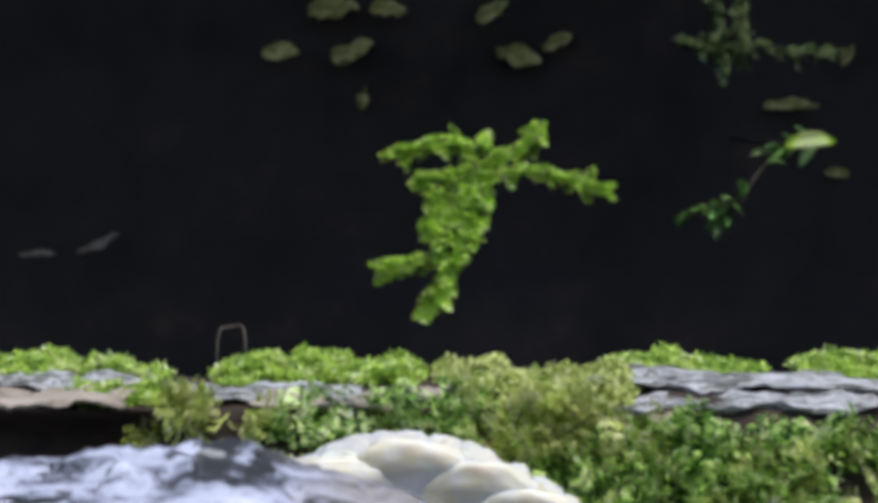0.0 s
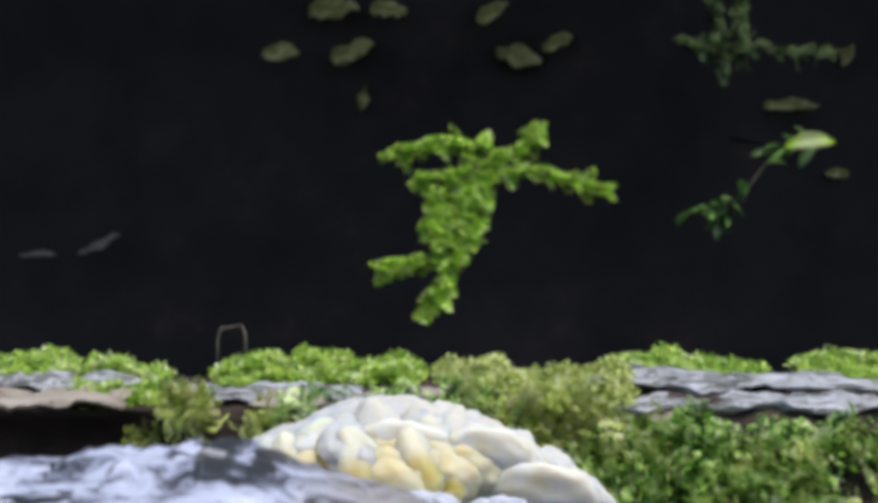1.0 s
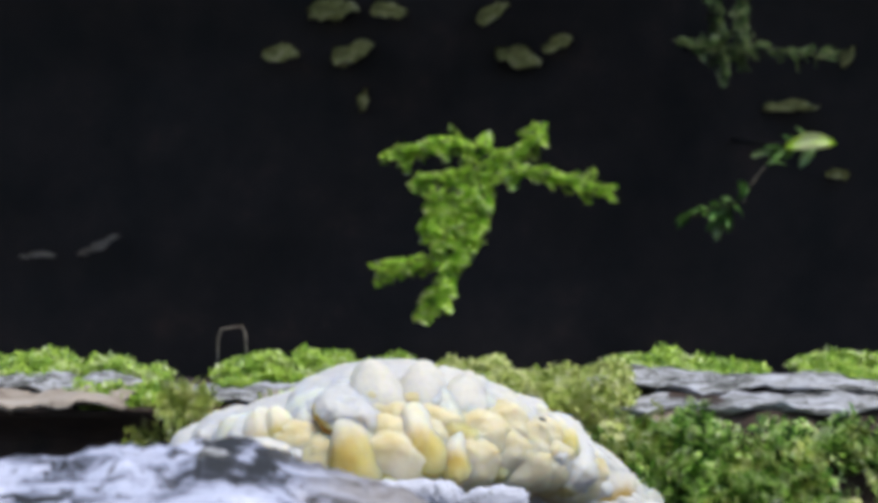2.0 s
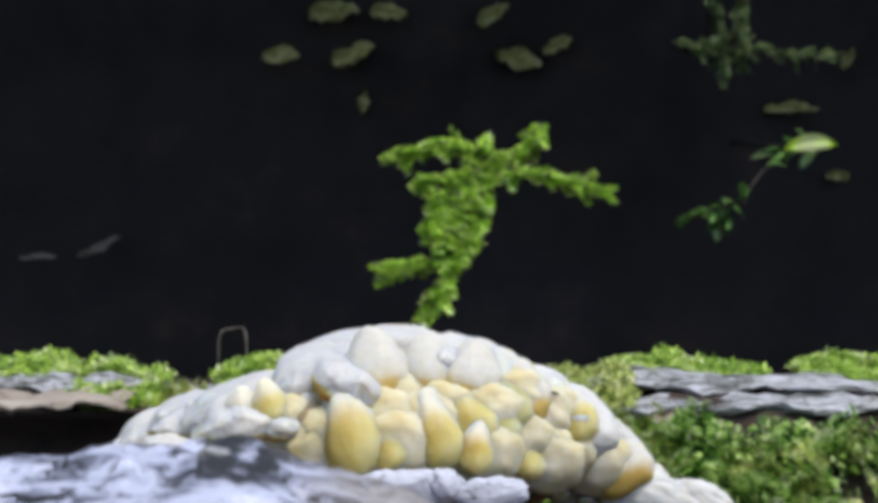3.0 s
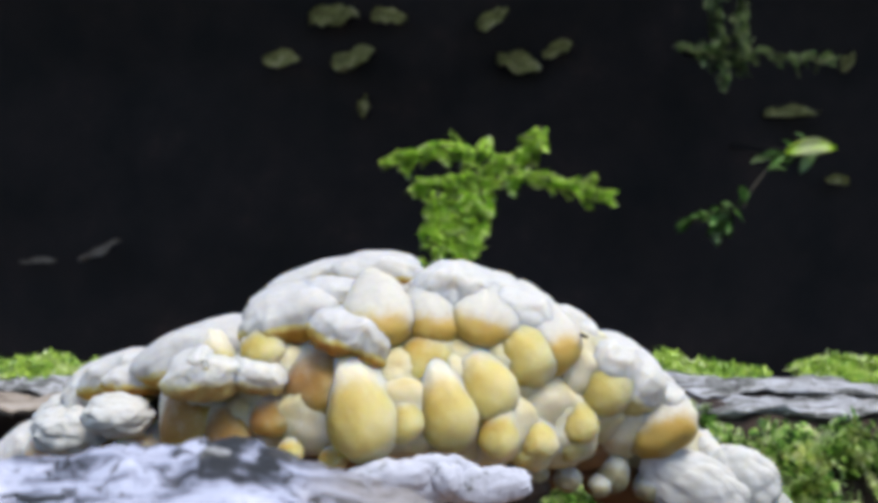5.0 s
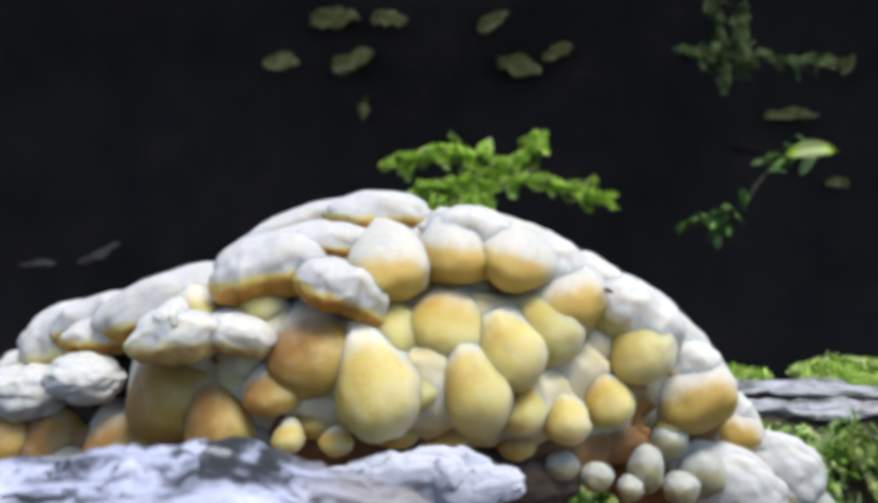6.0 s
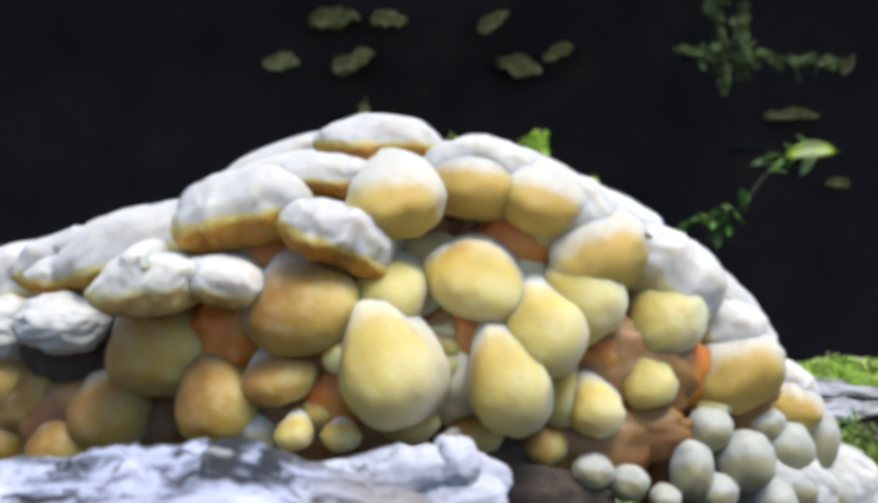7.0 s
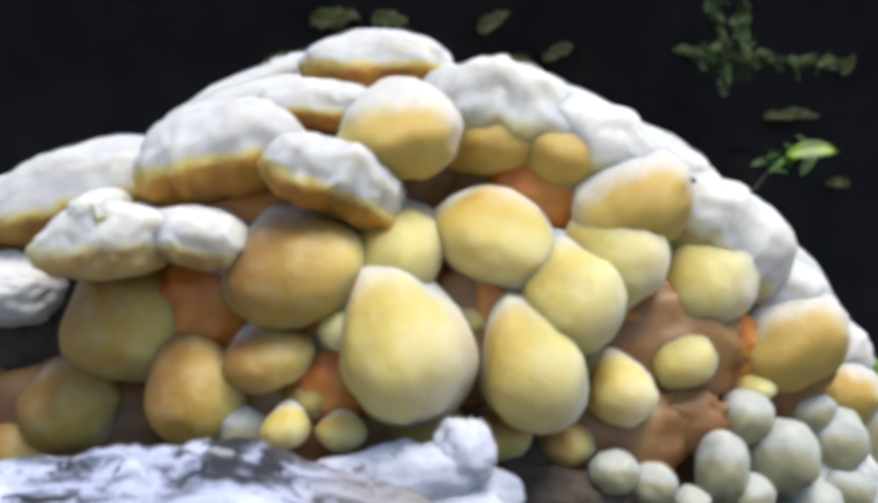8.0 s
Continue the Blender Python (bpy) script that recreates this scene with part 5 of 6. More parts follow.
    swell(75, 20, (0.0495, 1.0444, -0.0705), (0.0702, 1.0017, -0.0419), (0.0877, 0.9571, -0.0171), (0.0926, 0.8814, 0.0133), (0.0938, 0.7393, 0.0516), (0.0930, 0.6228, 0.0785), (0.0872, 0.5114, 0.1000))
    swell(76, 0, (-0.0676, 1.0779, -0.0708), (-0.1009, 1.0349, -0.0423), (-0.1322, 0.9889, -0.0148), (-0.1347, 0.9099, 0.0159), (-0.1345, 0.7603, 0.0571), (-0.1213, 0.6395, 0.0929), (-0.1138, 0.5279, 0.1149))
    swell(77, 0, (-0.0451, 1.0200, -0.0648), (-0.0531, 0.9782, -0.0392), (-0.0561, 0.9338, -0.0172), (-0.0550, 0.8560, 0.0064), (-0.0464, 0.7087, 0.0444), (-0.0367, 0.5890, 0.0681), (-0.0301, 0.4780, 0.0891))
    swell(78, 0, (-0.0087, 1.0250, -0.0607), (0.0013, 0.9832, -0.0306), (0.0290, 0.9388, -0.0183), (0.0279, 0.8610, 0.0034), (0.0343, 0.7137, 0.0409), (0.0357, 0.5940, 0.0628), (0.0316, 0.4830, 0.0851))
    swell(79, 0, (0.0316, 1.0431, -0.0704), (0.0635, 1.0004, -0.0478), (0.0939, 0.9558, -0.0311), (0.0992, 0.8801, -0.0054), (0.0999, 0.7381, 0.0267), (0.0962, 0.6216, 0.0502), (0.0875, 0.5101, 0.0723))
    swell(80, 0, (-0.0581, 1.0671, -0.0760), (-0.0951, 1.0241, -0.0558), (-0.1329, 0.9781, -0.0361), (-0.1401, 0.8991, -0.0115), (-0.1357, 0.7495, 0.0269), (-0.1163, 0.6287, 0.0632), (-0.1070, 0.5171, 0.0827))
    swell(81, 0, (-0.0694, 1.1102, -0.0884), (-0.1173, 1.0672, -0.0650), (-0.1769, 1.0212, -0.0373), (-0.1916, 0.9422, -0.0100), (-0.1890, 0.7926, 0.0350), (-0.1703, 0.6718, 0.0794), (-0.1638, 0.5602, 0.1010))
    swell(82, 0, (-0.0619, 1.0362, -0.0408), (-0.0675, 0.9944, -0.0059), (-0.0700, 0.9500, 0.0234), (-0.0657, 0.8722, 0.0533), (-0.0642, 0.7249, 0.0941), (-0.0598, 0.6052, 0.1244), (-0.0544, 0.4942, 0.1459))
    swell(83, 0, (0.0017, 1.0362, -0.0347), (0.0061, 0.9944, 0.0022), (0.0103, 0.9500, 0.0332), (0.0142, 0.8722, 0.0630), (0.0217, 0.7249, 0.1044), (0.0267, 0.6052, 0.1319), (0.0281, 0.4942, 0.1538))
    swell(84, 0, (-0.0177, 1.0150, -0.0432), (-0.0199, 0.9732, -0.0102), (-0.0179, 0.9288, 0.0169), (-0.0118, 0.8510, 0.0386), (-0.0006, 0.7037, 0.0763), (0.0081, 0.5840, 0.1001), (0.0126, 0.4730, 0.1203))
    swell(85, 0, (0.0182, 1.0274, -0.0485), (0.0275, 0.9856, -0.0144), (0.0470, 0.9412, 0.0055), (0.0456, 0.8634, 0.0295), (0.0521, 0.7160, 0.0679), (0.0542, 0.5963, 0.0917), (0.0518, 0.4854, 0.1145))
    swell(86, 0, (0.0445, 1.0428, -0.0586), (0.0607, 1.0010, -0.0287), (0.0822, 0.9566, -0.0078), (0.0837, 0.8788, 0.0211), (0.0867, 0.7315, 0.0590), (0.0858, 0.6118, 0.0850), (0.0807, 0.5008, 0.1072))
    swell(87, 0, (-0.0667, 1.0280, -0.0494), (-0.0796, 0.9862, -0.0206), (-0.0877, 0.9418, 0.0041), (-0.0887, 0.8640, 0.0340), (-0.0833, 0.7166, 0.0735), (-0.0731, 0.5969, 0.1004), (-0.0661, 0.4860, 0.1214))
    swell(88, 0, (0.0147, 1.0272, -0.0571), (0.0315, 0.9854, -0.0292), (0.0636, 0.9410, -0.0167), (0.0597, 0.8632, 0.0084), (0.0648, 0.7158, 0.0435), (0.0644, 0.5962, 0.0663), (0.0581, 0.4852, 0.0887))
    swell(89, 0, (-0.0503, 1.0126, -0.0513), (-0.0551, 0.9708, -0.0255), (-0.0559, 0.9264, -0.0026), (-0.0526, 0.8486, 0.0197), (-0.0439, 0.7013, 0.0570), (-0.0359, 0.5816, 0.0801), (-0.0296, 0.4706, 0.1009))
    swell(90, -5, (-0.0672, 1.0519, -0.0437), (-0.0817, 1.0101, -0.0085), (-0.0908, 0.9657, 0.0226), (-0.0946, 0.8879, 0.0531), (-0.0936, 0.7405, 0.0967), (-0.0886, 0.6208, 0.1274), (-0.0836, 0.5099, 0.1493))
    swell(91, 20, (-0.0669, 1.0269, -0.0436), (-0.0744, 0.9824, -0.0116), (-0.0782, 0.9364, 0.0155), (-0.0736, 0.8599, 0.0447), (-0.0689, 0.7075, 0.0844), (-0.0622, 0.5873, 0.1140), (-0.0556, 0.4749, 0.1352))
    swell(96, 0, (-0.0521, 0.9777, -0.0437), (-0.0550, 0.9327, -0.0146), (-0.0553, 0.8880, 0.0107), (-0.0483, 0.8172, 0.0342), (-0.0412, 0.6858, 0.0710), (-0.0349, 0.5751, 0.0965), (-0.0285, 0.4647, 0.1176))
    swell(97, 0, (-0.0351, 1.0188, -0.0540), (-0.0305, 0.9770, -0.0281), (-0.0085, 0.9326, -0.0169), (-0.0089, 0.8548, -0.0006), (0.0005, 0.7075, 0.0331), (0.0054, 0.5878, 0.0515), (0.0052, 0.4768, 0.0707))
    swell(98, 0, (-0.0326, 0.9841, -0.0533), (-0.0338, 0.9390, -0.0246), (-0.0310, 0.8943, 0.0002), (-0.0284, 0.8236, 0.0174), (-0.0181, 0.6922, 0.0529), (-0.0114, 0.5815, 0.0741), (-0.0055, 0.4711, 0.0926))
    swell(99, 0, (-0.0193, 0.9862, -0.0500), (-0.0206, 0.9411, -0.0202), (-0.0111, 0.8964, -0.0006), (-0.0108, 0.8257, 0.0175), (0.0017, 0.6943, 0.0514), (0.0102, 0.5836, 0.0695), (0.0136, 0.4732, 0.0877))
    swell(100, 0, (-0.0060, 0.9897, -0.0492), (-0.0004, 0.9446, -0.0198), (0.0222, 0.8999, -0.0068), (0.0206, 0.8292, 0.0113), (0.0294, 0.6978, 0.0462), (0.0340, 0.5871, 0.0655), (0.0331, 0.4767, 0.0855))
    swell(101, 0, (-0.0533, 0.9856, -0.0511), (-0.0590, 0.9405, -0.0259), (-0.0598, 0.8958, -0.0041), (-0.0584, 0.8251, 0.0204), (-0.0508, 0.6937, 0.0563), (-0.0415, 0.5830, 0.0778), (-0.0352, 0.4726, 0.0985))
    swell(102, 0, (0.0041, 0.9958, -0.0478), (0.0096, 0.9507, -0.0137), (0.0275, 0.9060, 0.0053), (0.0270, 0.8353, 0.0262), (0.0348, 0.7039, 0.0644), (0.0398, 0.5932, 0.0855), (0.0393, 0.4828, 0.1071))
    swell(103, 0, (-0.0256, 0.9875, -0.0446), (-0.0262, 0.9424, -0.0104), (-0.0246, 0.8977, 0.0185), (-0.0180, 0.8270, 0.0392), (-0.0084, 0.6956, 0.0758), (-0.0012, 0.5849, 0.0996), (0.0044, 0.4745, 0.1196))
    swell(104, -8, (-0.0318, 0.9490, -0.0437), (-0.0278, 0.9050, -0.0247), (-0.0270, 0.8620, -0.0072), (-0.0251, 0.7920, 0.0108), (-0.0193, 0.6620, 0.0397), (-0.0139, 0.5520, 0.0618), (-0.0104, 0.4460, 0.0813))
    swell(105, -4, (-0.0532, 0.9490, -0.0437), (-0.0511, 0.9050, -0.0262), (-0.0486, 0.8620, -0.0117), (-0.0430, 0.7920, 0.0061), (-0.0352, 0.6620, 0.0358), (-0.0286, 0.5520, 0.0587), (-0.0225, 0.4460, 0.0787))
    swell(106, 0, (-0.0370, 1.0251, -0.0280), (-0.0398, 0.9857, 0.0131), (-0.0395, 0.9465, 0.0479), (-0.0415, 0.8771, 0.0820), (-0.0375, 0.7482, 0.1288), (-0.0342, 0.6387, 0.1596), (-0.0304, 0.5291, 0.1856))
    swell(107, 10, (-0.0170, 1.0114, -0.0318), (-0.0182, 0.9720, 0.0073), (-0.0170, 0.9328, 0.0411), (-0.0169, 0.8634, 0.0748), (-0.0101, 0.7345, 0.1199), (-0.0070, 0.6251, 0.1502), (-0.0042, 0.5154, 0.1731))
    swell(108, 16, (0.0097, 0.9999, -0.0290), (0.0141, 0.9605, 0.0088), (0.0162, 0.9213, 0.0422), (0.0174, 0.8519, 0.0764), (0.0248, 0.7231, 0.1233), (0.0259, 0.6136, 0.1507), (0.0257, 0.5039, 0.1725))
    swell(109, 34, (0.0397, 1.0028, -0.0399), (0.0493, 0.9634, -0.0044), (0.0531, 0.9242, 0.0274), (0.0572, 0.8548, 0.0600), (0.0601, 0.7259, 0.1055), (0.0614, 0.6164, 0.1343), (0.0615, 0.5068, 0.1558))
    swell(110, -18, (-0.0538, 1.0127, -0.0295), (-0.0583, 0.9733, 0.0100), (-0.0604, 0.9341, 0.0437), (-0.0639, 0.8647, 0.0766), (-0.0632, 0.7358, 0.1215), (-0.0613, 0.6264, 0.1515), (-0.0580, 0.5167, 0.1739))
    swell(111, -14, (-0.0657, 1.0214, -0.0456), (-0.0854, 0.9820, -0.0093), (-0.1001, 0.9428, 0.0242), (-0.1067, 0.8734, 0.0557), (-0.1084, 0.7445, 0.1010), (-0.1108, 0.6351, 0.1337), (-0.1009, 0.5254, 0.1566))
    swell(112, 48, (0.0777, 1.0113, -0.0626), (0.0904, 0.9719, -0.0328), (0.0939, 0.9327, 0.0007), (0.0992, 0.8633, 0.0314), (0.0982, 0.7344, 0.0808), (0.0986, 0.6250, 0.1063), (0.0971, 0.5153, 0.1264))
    swell(113, -15, (-0.0772, 1.0429, -0.0586), (-0.1095, 1.0035, -0.0265), (-0.1408, 0.9643, 0.0046), (-0.1492, 0.8949, 0.0348), (-0.1494, 0.7661, 0.0813), (-0.1396, 0.6566, 0.1172), (-0.1347, 0.5469, 0.1409))
    swell(114, -20, (-0.0761, 1.0613, -0.0748), (-0.1184, 1.0219, -0.0469), (-0.1709, 0.9827, -0.0160), (-0.1837, 0.9133, 0.0133), (-0.1834, 0.7844, 0.0592), (-0.1708, 0.6750, 0.1022), (-0.1665, 0.5653, 0.1256))
    swell(115, 4, (-0.0222, 1.0178, -0.0529), (-0.0101, 0.9748, -0.0286), (0.0227, 0.9288, -0.0211), (0.0199, 0.8498, -0.0044), (0.0265, 0.7002, 0.0287), (0.0279, 0.5794, 0.0477), (0.0238, 0.4678, 0.0683))
    swell(116, 25, (0.0473, 1.0079, -0.0673), (0.0829, 0.9685, -0.0473), (0.1136, 0.9293, -0.0300), (0.1203, 0.8599, -0.0081), (0.1197, 0.7310, 0.0219), (0.1149, 0.6215, 0.0461), (0.1060, 0.5119, 0.0686))
    swell(117, 25, (0.0800, 1.0320, -0.0761), (0.1028, 0.9926, -0.0649), (0.1414, 0.9534, -0.0393), (0.1445, 0.8840, -0.0127), (0.1459, 0.7551, 0.0227), (0.1444, 0.6457, 0.0370), (0.1327, 0.5360, 0.0701))
    swell(118, 25, (0.0424, 0.9841, -0.0284), (0.0521, 0.9441, 0.0053), (0.0593, 0.9041, 0.0338), (0.0639, 0.8341, 0.0641), (0.0665, 0.7041, 0.1066), (0.0686, 0.5941, 0.1348), (0.0669, 0.4841, 0.1563))
    swell(119, -32, (0.0018, 0.9490, -0.0437), (0.0028, 0.9050, -0.0247), (0.0021, 0.8620, -0.0061), (0.0029, 0.7920, 0.0113), (0.0020, 0.6620, 0.0401), (0.0038, 0.5520, 0.0652), (0.0050, 0.4460, 0.0876))
    swell(120, -6, (0.0294, 0.9490, -0.0452), (0.0276, 0.9050, -0.0271), (0.0243, 0.8620, -0.0109), (0.0220, 0.7920, 0.0072), (0.0122, 0.6620, 0.0349), (0.0012, 0.5520, 0.0519), (-0.0039, 0.4460, 0.0690))
    swell(122, 0, (-0.0266, 0.9750, -0.0437), (-0.0290, 0.9310, -0.0094), (-0.0287, 0.8892, 0.0197), (-0.0232, 0.8216, 0.0416), (-0.0114, 0.6982, 0.0804), (-0.0035, 0.5975, 0.1061), (0.0011, 0.4950, 0.1268))
    swell(123, 0, (-0.0115, 0.9778, -0.0418), (-0.0130, 0.9338, -0.0068), (-0.0077, 0.8921, 0.0192), (-0.0040, 0.8243, 0.0421), (0.0079, 0.7009, 0.0795), (0.0159, 0.6002, 0.1033), (0.0182, 0.4978, 0.1239))
    swell(124, 0, (-0.0493, 0.9836, -0.0461), (-0.0503, 0.9395, -0.0084), (-0.0494, 0.8979, 0.0212), (-0.0404, 0.8321, 0.0462), (-0.0365, 0.7097, 0.0847), (-0.0328, 0.6089, 0.1125), (-0.0269, 0.5066, 0.1341))
    swell(125, 0, (-0.0478, 0.9723, -0.0490), (-0.0518, 0.9283, -0.0146), (-0.0531, 0.8865, 0.0131), (-0.0465, 0.8198, 0.0370), (-0.0381, 0.6969, 0.0746), (-0.0317, 0.5962, 0.1016), (-0.0255, 0.4938, 0.1224))
    swell(126, 0, (-0.0497, 0.9719, -0.0487), (-0.0553, 0.9278, -0.0197), (-0.0575, 0.8861, 0.0054), (-0.0564, 0.8195, 0.0300), (-0.0459, 0.6966, 0.0677), (-0.0362, 0.5958, 0.0902), (-0.0296, 0.4934, 0.1107))
    swell(127, 0, (0.0091, 0.9869, -0.0423), (0.0149, 0.9428, -0.0072), (0.0257, 0.9011, 0.0217), (0.0282, 0.8344, 0.0478), (0.0344, 0.7115, 0.0869), (0.0398, 0.6108, 0.1084), (0.0396, 0.5083, 0.1301))
    swell(128, 0, (0.0372, 1.0022, -0.0534), (0.0481, 0.9581, -0.0202), (0.0659, 0.9164, 0.0046), (0.0671, 0.8497, 0.0320), (0.0740, 0.7268, 0.0708), (0.0723, 0.6261, 0.0956), (0.0685, 0.5237, 0.1179))
    swell(129, 0, (0.0491, 1.0097, -0.0585), (0.0638, 0.9657, -0.0287), (0.0804, 0.9240, -0.0059), (0.0808, 0.8572, 0.0226), (0.0861, 0.7343, 0.0608), (0.0857, 0.6336, 0.0859), (0.0815, 0.5312, 0.1090))
    swell(130, 0, (0.0355, 1.0025, -0.0473), (0.0447, 0.9585, -0.0136), (0.0543, 0.9167, 0.0194), (0.0596, 0.8510, 0.0483), (0.0648, 0.7286, 0.0917), (0.0640, 0.6279, 0.1177), (0.0619, 0.5255, 0.1395))
    swell(131, 0, (0.0002, 0.9780, -0.0463), (0.0046, 0.9340, -0.0137), (0.0220, 0.8923, 0.0040), (0.0209, 0.8246, 0.0253), (0.0311, 0.7011, 0.0613), (0.0355, 0.6005, 0.0824), (0.0346, 0.4980, 0.1033))
    swell(132, 0, (0.0155, 0.9908, -0.0473), (0.0239, 0.9467, -0.0131), (0.0407, 0.9050, 0.0086), (0.0398, 0.8372, 0.0325), (0.0469, 0.7139, 0.0716), (0.0510, 0.6132, 0.0943), (0.0489, 0.5108, 0.1164))
    swell(133, 0, (-0.0585, 0.9779, -0.0463), (-0.0707, 0.9364, -0.0116), (-0.0782, 0.8970, 0.0169), (-0.0756, 0.8316, 0.0455), (-0.0729, 0.7099, 0.0848), (-0.0667, 0.6096, 0.1150), (-0.0604, 0.5073, 0.1361))
    swell(134, 0, (-0.0625, 0.9854, -0.0539), (-0.0759, 0.9414, -0.0264), (-0.0834, 0.8997, -0.0055), (-0.0846, 0.8340, 0.0218), (-0.0779, 0.7116, 0.0583), (-0.0654, 0.6109, 0.0826), (-0.0580, 0.5085, 0.1030))
    swell(135, 0, (-0.0353, 0.9911, -0.0386), (-0.0347, 0.9471, 0.0016), (-0.0321, 0.9053, 0.0345), (-0.0265, 0.8396, 0.0608), (-0.0217, 0.7172, 0.1028), (-0.0188, 0.6165, 0.1297), (-0.0143, 0.5141, 0.1514))
    swell(136, 0, (-0.0121, 0.9962, -0.0372), (-0.0141, 0.9521, 0.0012), (-0.0135, 0.9103, 0.0334), (-0.0082, 0.8437, 0.0602), (0.0020, 0.7208, 0.1022), (0.0085, 0.6200, 0.1305), (0.0112, 0.5177, 0.1520))
    swell(137, 0, (0.0191, 0.9938, -0.0498), (0.0301, 0.9496, -0.0178), (0.0548, 0.9080, -0.0017), (0.0511, 0.8403, 0.0217), (0.0580, 0.7168, 0.0578), (0.0596, 0.6161, 0.0812), (0.0557, 0.5138, 0.1036))
    swell(138, 0, (-0.0625, 0.9930, -0.0560), (-0.0800, 0.9490, -0.0282), (-0.0914, 0.9073, -0.0039), (-0.0927, 0.8415, 0.0268), (-0.0880, 0.7191, 0.0639), (-0.0763, 0.6184, 0.0907), (-0.0688, 0.5160, 0.1114))
    swell(139, 0, (0.0307, 0.9983, -0.0484), (0.0392, 0.9542, -0.0143), (0.0509, 0.9125, 0.0176), (0.0556, 0.8468, 0.0472), (0.0614, 0.7244, 0.0861), (0.0612, 0.6237, 0.1097), (0.0592, 0.5213, 0.1317))
    swell(140, 0, (0.0687, 1.0264, -0.0689), (0.0857, 0.9823, -0.0465), (0.1012, 0.9406, -0.0252), (0.1093, 0.8749, -0.0004), (0.1089, 0.7525, 0.0493), (0.1095, 0.6518, 0.0745), (0.1075, 0.5494, 0.1012))
    swell(141, 0, (-0.0241, 0.9659, -0.0466), (-0.0260, 0.9219, -0.0138), (-0.0216, 0.8802, 0.0109), (-0.0189, 0.8125, 0.0318), (-0.0060, 0.6890, 0.0683), (0.0014, 0.5884, 0.0901), (0.0053, 0.4859, 0.1103))
    swell(142, 0, (-0.0281, 0.9863, -0.0408), (-0.0275, 0.9423, -0.0032), (-0.0250, 0.9005, 0.0278), (-0.0171, 0.8338, 0.0508), (-0.0098, 0.7109, 0.0905), (-0.0046, 0.6102, 0.1170), (-0.0003, 0.5078, 0.1385))
    swell(143, 0, (0.0206, 0.9965, -0.0407), (0.0287, 0.9525, -0.0069), (0.0383, 0.9107, 0.0268), (0.0421, 0.8450, 0.0571), (0.0455, 0.7226, 0.0968), (0.0495, 0.6219, 0.1212), (0.0485, 0.5195, 0.1431))
    swell(144, 0, (-0.0059, 0.9842, -0.0409), (-0.0046, 0.9401, -0.0046), (0.0008, 0.8984, 0.0231), (0.0052, 0.8306, 0.0460), (0.0146, 0.7072, 0.0871), (0.0221, 0.6066, 0.1114), (0.0237, 0.5041, 0.1327))
    swell(145, 0, (-0.0628, 0.9898, -0.0531), (-0.0856, 0.9483, -0.0218), (-0.1016, 0.9089, 0.0059), (-0.1036, 0.8436, 0.0366), (-0.1023, 0.7219, 0.0756), (-0.0931, 0.6215, 0.1068), (-0.0859, 0.5193, 0.1276))
    swell(146, 0, (-0.0149, 0.9753, -0.0481), (-0.0114, 0.9312, -0.0163), (0.0010, 0.8895, 0.0046), (0.0016, 0.8218, 0.0249), (0.0117, 0.6984, 0.0621), (0.0161, 0.5977, 0.0852), (0.0175, 0.4953, 0.1063))
    swell(150, 12, (0.0027, 0.9954, -0.0315), (0.0087, 0.9503, 0.0043), (0.0165, 0.9056, 0.0401), (0.0165, 0.8349, 0.0695), (0.0300, 0.7035, 0.1183), (0.0331, 0.5978, 0.1472), (0.0344, 0.4954, 0.1652))
    swell(151, 0, (-0.0543, 0.9570, -0.0314), (-0.0671, 0.9610, -0.0146), (-0.0802, 0.9450, -0.0002), (-0.0837, 0.8750, 0.0199), (-0.0754, 0.7600, 0.0709), (-0.0754, 0.6600, 0.0975), (-0.0754, 0.5600, 0.1195))
    swell(152, 0, (-0.0151, 0.9570, -0.0211), (-0.0214, 0.9610, -0.0076), (-0.0261, 0.9450, 0.0088), (-0.0276, 0.8750, 0.0340), (-0.0248, 0.7600, 0.0709), (-0.0248, 0.6600, 0.0975), (-0.0248, 0.5600, 0.1195))
    swell(153, 0, (0.0209, 0.9570, -0.0342), (0.0243, 0.9610, -0.0106), (0.0249, 0.9450, 0.0058), (0.0257, 0.8750, 0.0340), (0.0232, 0.7600, 0.0607), (0.0232, 0.6600, 0.0860), (0.0232, 0.5600, 0.1088))
    swell(154, 0, (0.0467, 0.9570, -0.0482), (0.0596, 0.9610, -0.0295), (0.0749, 0.9450, -0.0102), (0.0819, 0.8750, 0.0170), (0.0737, 0.7600, 0.0607), (0.0737, 0.6600, 0.0860), (0.0737, 0.5600, 0.1088))
    swell(155, -12, (-0.0580, 0.9874, -0.0539), (-0.0631, 0.9384, -0.0174), (-0.0657, 0.8907, 0.0099), (-0.0629, 0.8219, 0.0416), (-0.0572, 0.7035, 0.0790), (-0.0536, 0.6048, 0.1098), (-0.0474, 0.5024, 0.1311))
    swell(156, 8, (-0.0440, 0.9917, -0.0399), (-0.0409, 0.9427, -0.0011), (-0.0373, 0.8950, 0.0310), (-0.0261, 0.8262, 0.0511), (-0.0223, 0.7078, 0.0907), (-0.0203, 0.6091, 0.1160), (-0.0147, 0.5067, 0.1377))
    swell(157, -20, (-0.0251, 0.9692, -0.0504), (-0.0280, 0.9201, -0.0183), (-0.0261, 0.8724, 0.0092), (-0.0197, 0.8017, 0.0310), (-0.0106, 0.6823, 0.0689), (-0.0032, 0.5836, 0.0926), (0.0030, 0.4812, 0.1129))
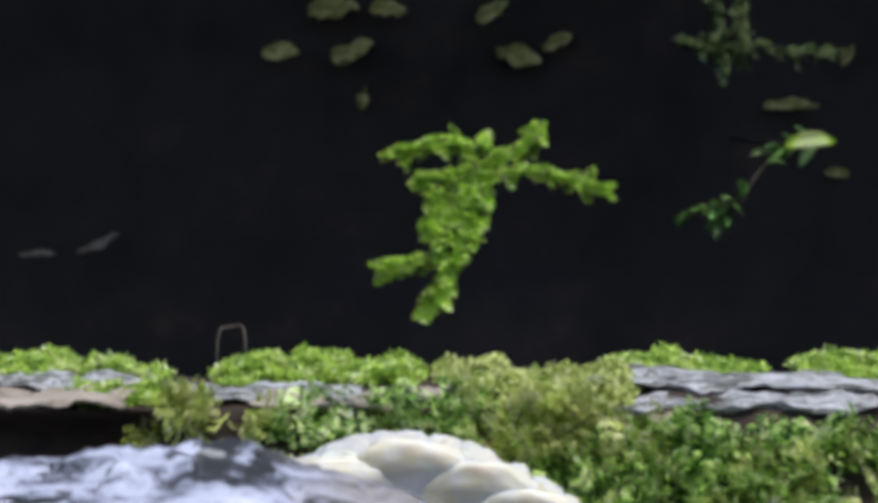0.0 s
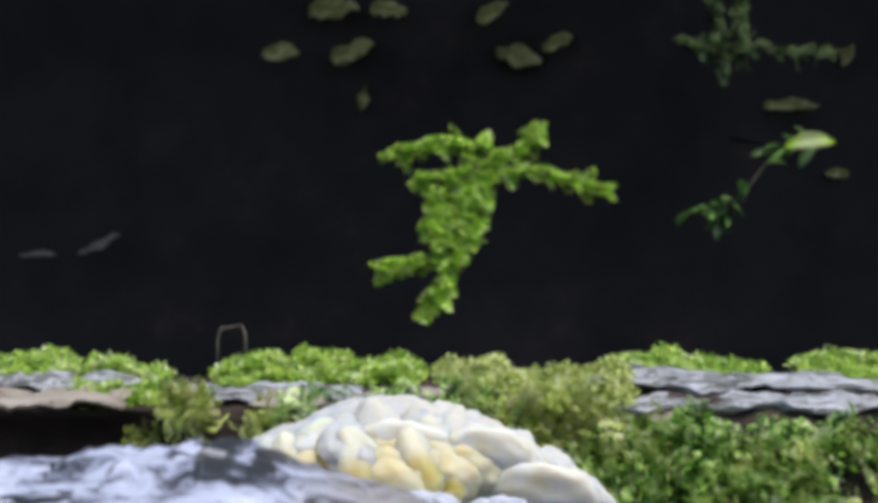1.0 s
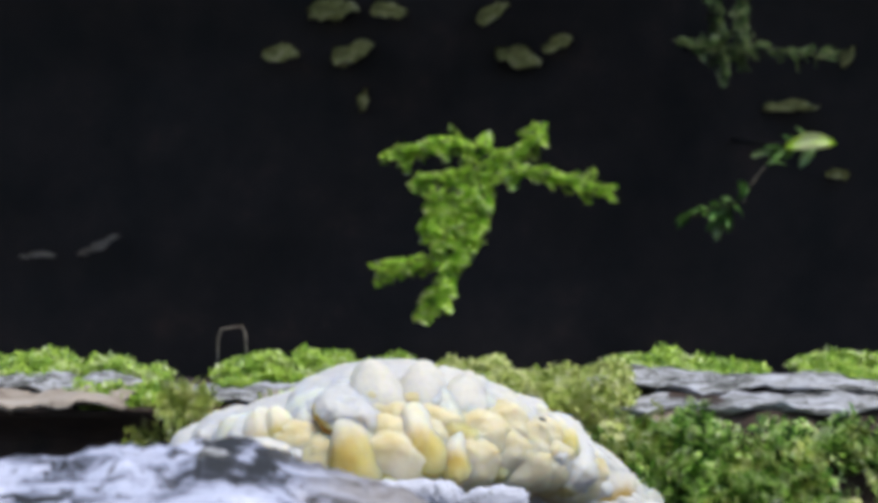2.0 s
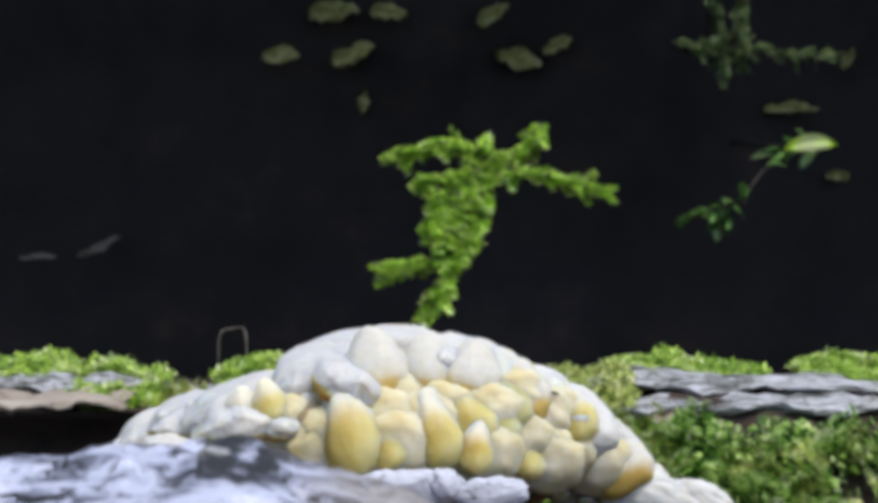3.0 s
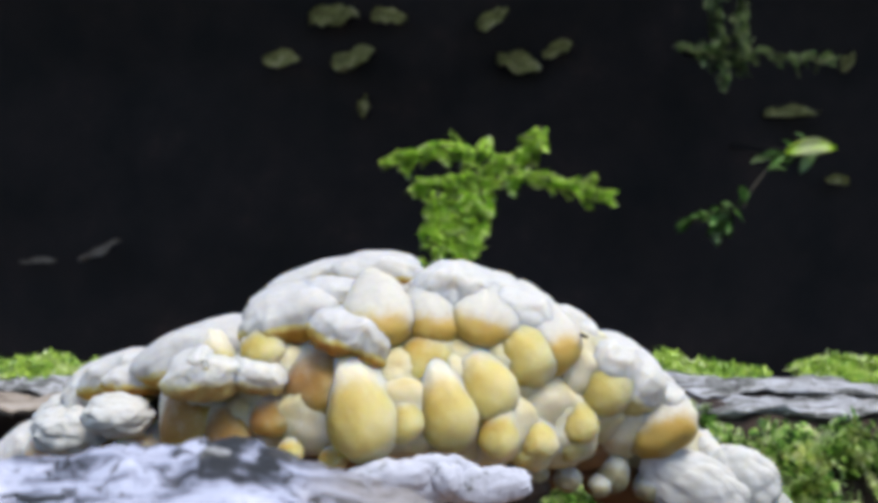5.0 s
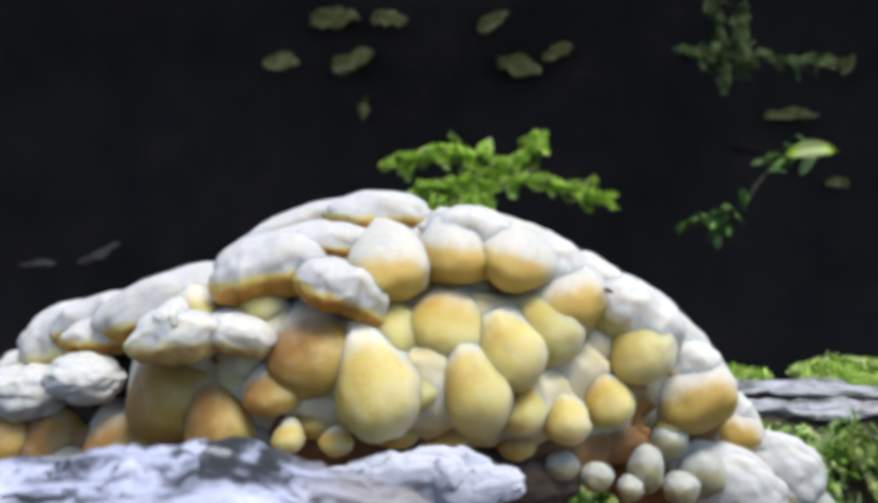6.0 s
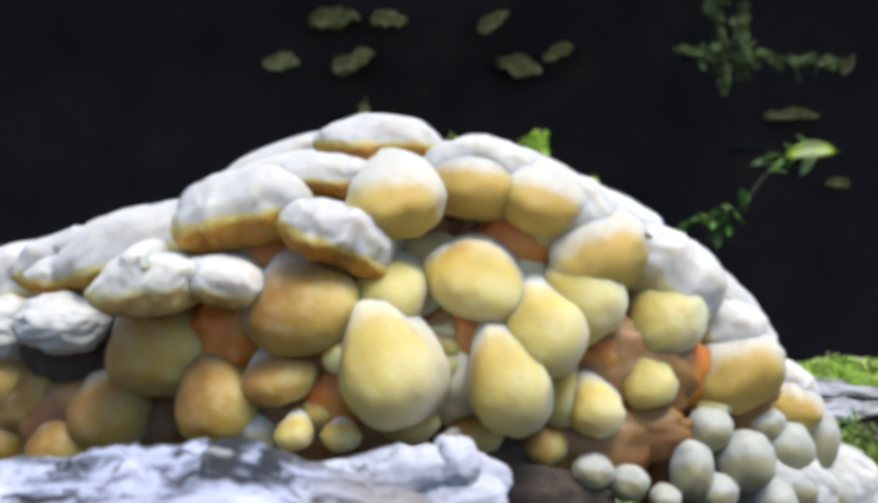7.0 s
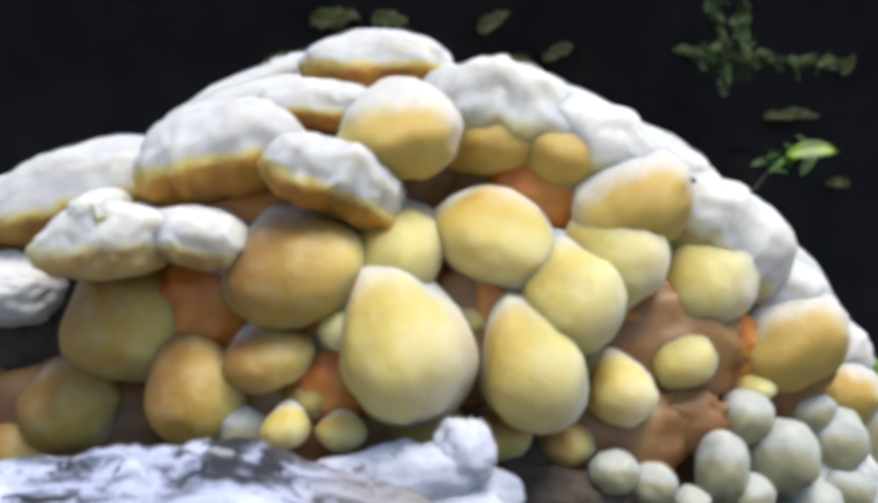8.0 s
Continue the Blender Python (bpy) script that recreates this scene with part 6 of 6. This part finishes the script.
    swell(158, -12, (-0.0028, 0.9934, -0.0305), (0.0070, 0.9443, 0.0010), (0.0303, 0.8966, 0.0180), (0.0375, 0.8259, 0.0201), (0.0457, 0.7065, 0.0565), (0.0470, 0.6078, 0.0788), (0.0438, 0.5054, 0.1008))
    swell(159, 8, (0.0382, 1.0103, -0.0454), (0.0480, 0.9612, -0.0108), (0.0581, 0.9135, 0.0211), (0.0600, 0.8448, 0.0318), (0.0701, 0.7264, 0.0753), (0.0650, 0.6277, 0.1004), (0.0619, 0.5253, 0.1223))
    swell(160, -20, (0.0498, 1.0103, -0.0479), (0.0593, 0.9612, -0.0138), (0.0708, 0.9135, 0.0170), (0.0722, 0.8448, 0.0427), (0.0798, 0.7264, 0.0841), (0.0747, 0.6277, 0.1092), (0.0716, 0.5253, 0.1311))
    swell(161, -12, (-0.0533, 0.9917, -0.0486), (-0.0502, 0.9427, -0.0098), (-0.0483, 0.8950, 0.0208), (-0.0441, 0.8262, 0.0436), (-0.0367, 0.7078, 0.0847), (-0.0347, 0.6091, 0.1100), (-0.0291, 0.5067, 0.1317))
    swell(162, 8, (0.0208, 1.0061, -0.0504), (0.0332, 0.9570, -0.0180), (0.0556, 0.9093, 0.0004), (0.0570, 0.8386, 0.0179), (0.0640, 0.7192, 0.0549), (0.0659, 0.6205, 0.0793), (0.0614, 0.5181, 0.1020))
    swell(163, -20, (-0.0809, 0.9794, -0.0451), (-0.0818, 0.9354, -0.0042), (-0.0865, 0.8924, 0.0267), (-0.0841, 0.8244, 0.0577), (-0.0729, 0.7074, 0.1010), (-0.0692, 0.6094, 0.1286), (-0.0642, 0.5074, 0.1500))
    swell(164, -12, (-0.0685, 0.9803, -0.0403), (-0.0876, 0.9363, -0.0087), (-0.1000, 0.8933, 0.0171), (-0.1020, 0.8253, 0.0475), (-0.1001, 0.7083, 0.0907), (-0.0931, 0.6103, 0.1208), (-0.0867, 0.5083, 0.1416))
    swell(165, 8, (0.0066, 0.9747, -0.0484), (0.0056, 0.9257, -0.0148), (0.0177, 0.8780, 0.0062), (0.0237, 0.8072, 0.0235), (0.0319, 0.6878, 0.0605), (0.0395, 0.5891, 0.0803), (0.0409, 0.4867, 0.1003))
    swell(166, -20, (0.0605, 1.0253, -0.0570), (0.0773, 0.9763, -0.0299), (0.0852, 0.9286, -0.0009), (0.0887, 0.8598, 0.0224), (0.0954, 0.7414, 0.0628), (0.0928, 0.6427, 0.0885), (0.0889, 0.5403, 0.1120))
    swell(170, 10, (-0.0558, 0.9783, -0.0409), (-0.0718, 0.9383, -0.0100), (-0.0821, 0.8983, 0.0193), (-0.0844, 0.8283, 0.0485), (-0.0816, 0.6983, 0.0900), (-0.0746, 0.5883, 0.1201), (-0.0682, 0.4783, 0.1409))
    swell(171, -10, (-0.0661, 0.9763, -0.0381), (-0.0872, 0.9363, -0.0058), (-0.1026, 0.8963, 0.0248), (-0.1075, 0.8263, 0.0548), (-0.1073, 0.6963, 0.0969), (-0.1003, 0.5863, 0.1270), (-0.0939, 0.4763, 0.1478))
    swell(172, -4, (-0.0135, 0.9510, -0.0457), (-0.0118, 0.9070, -0.0266), (-0.0109, 0.8640, -0.0099), (-0.0073, 0.7940, 0.0088), (-0.0044, 0.6640, 0.0388), (-0.0024, 0.5560, 0.0565), (-0.0039, 0.4520, 0.0728))


motions()
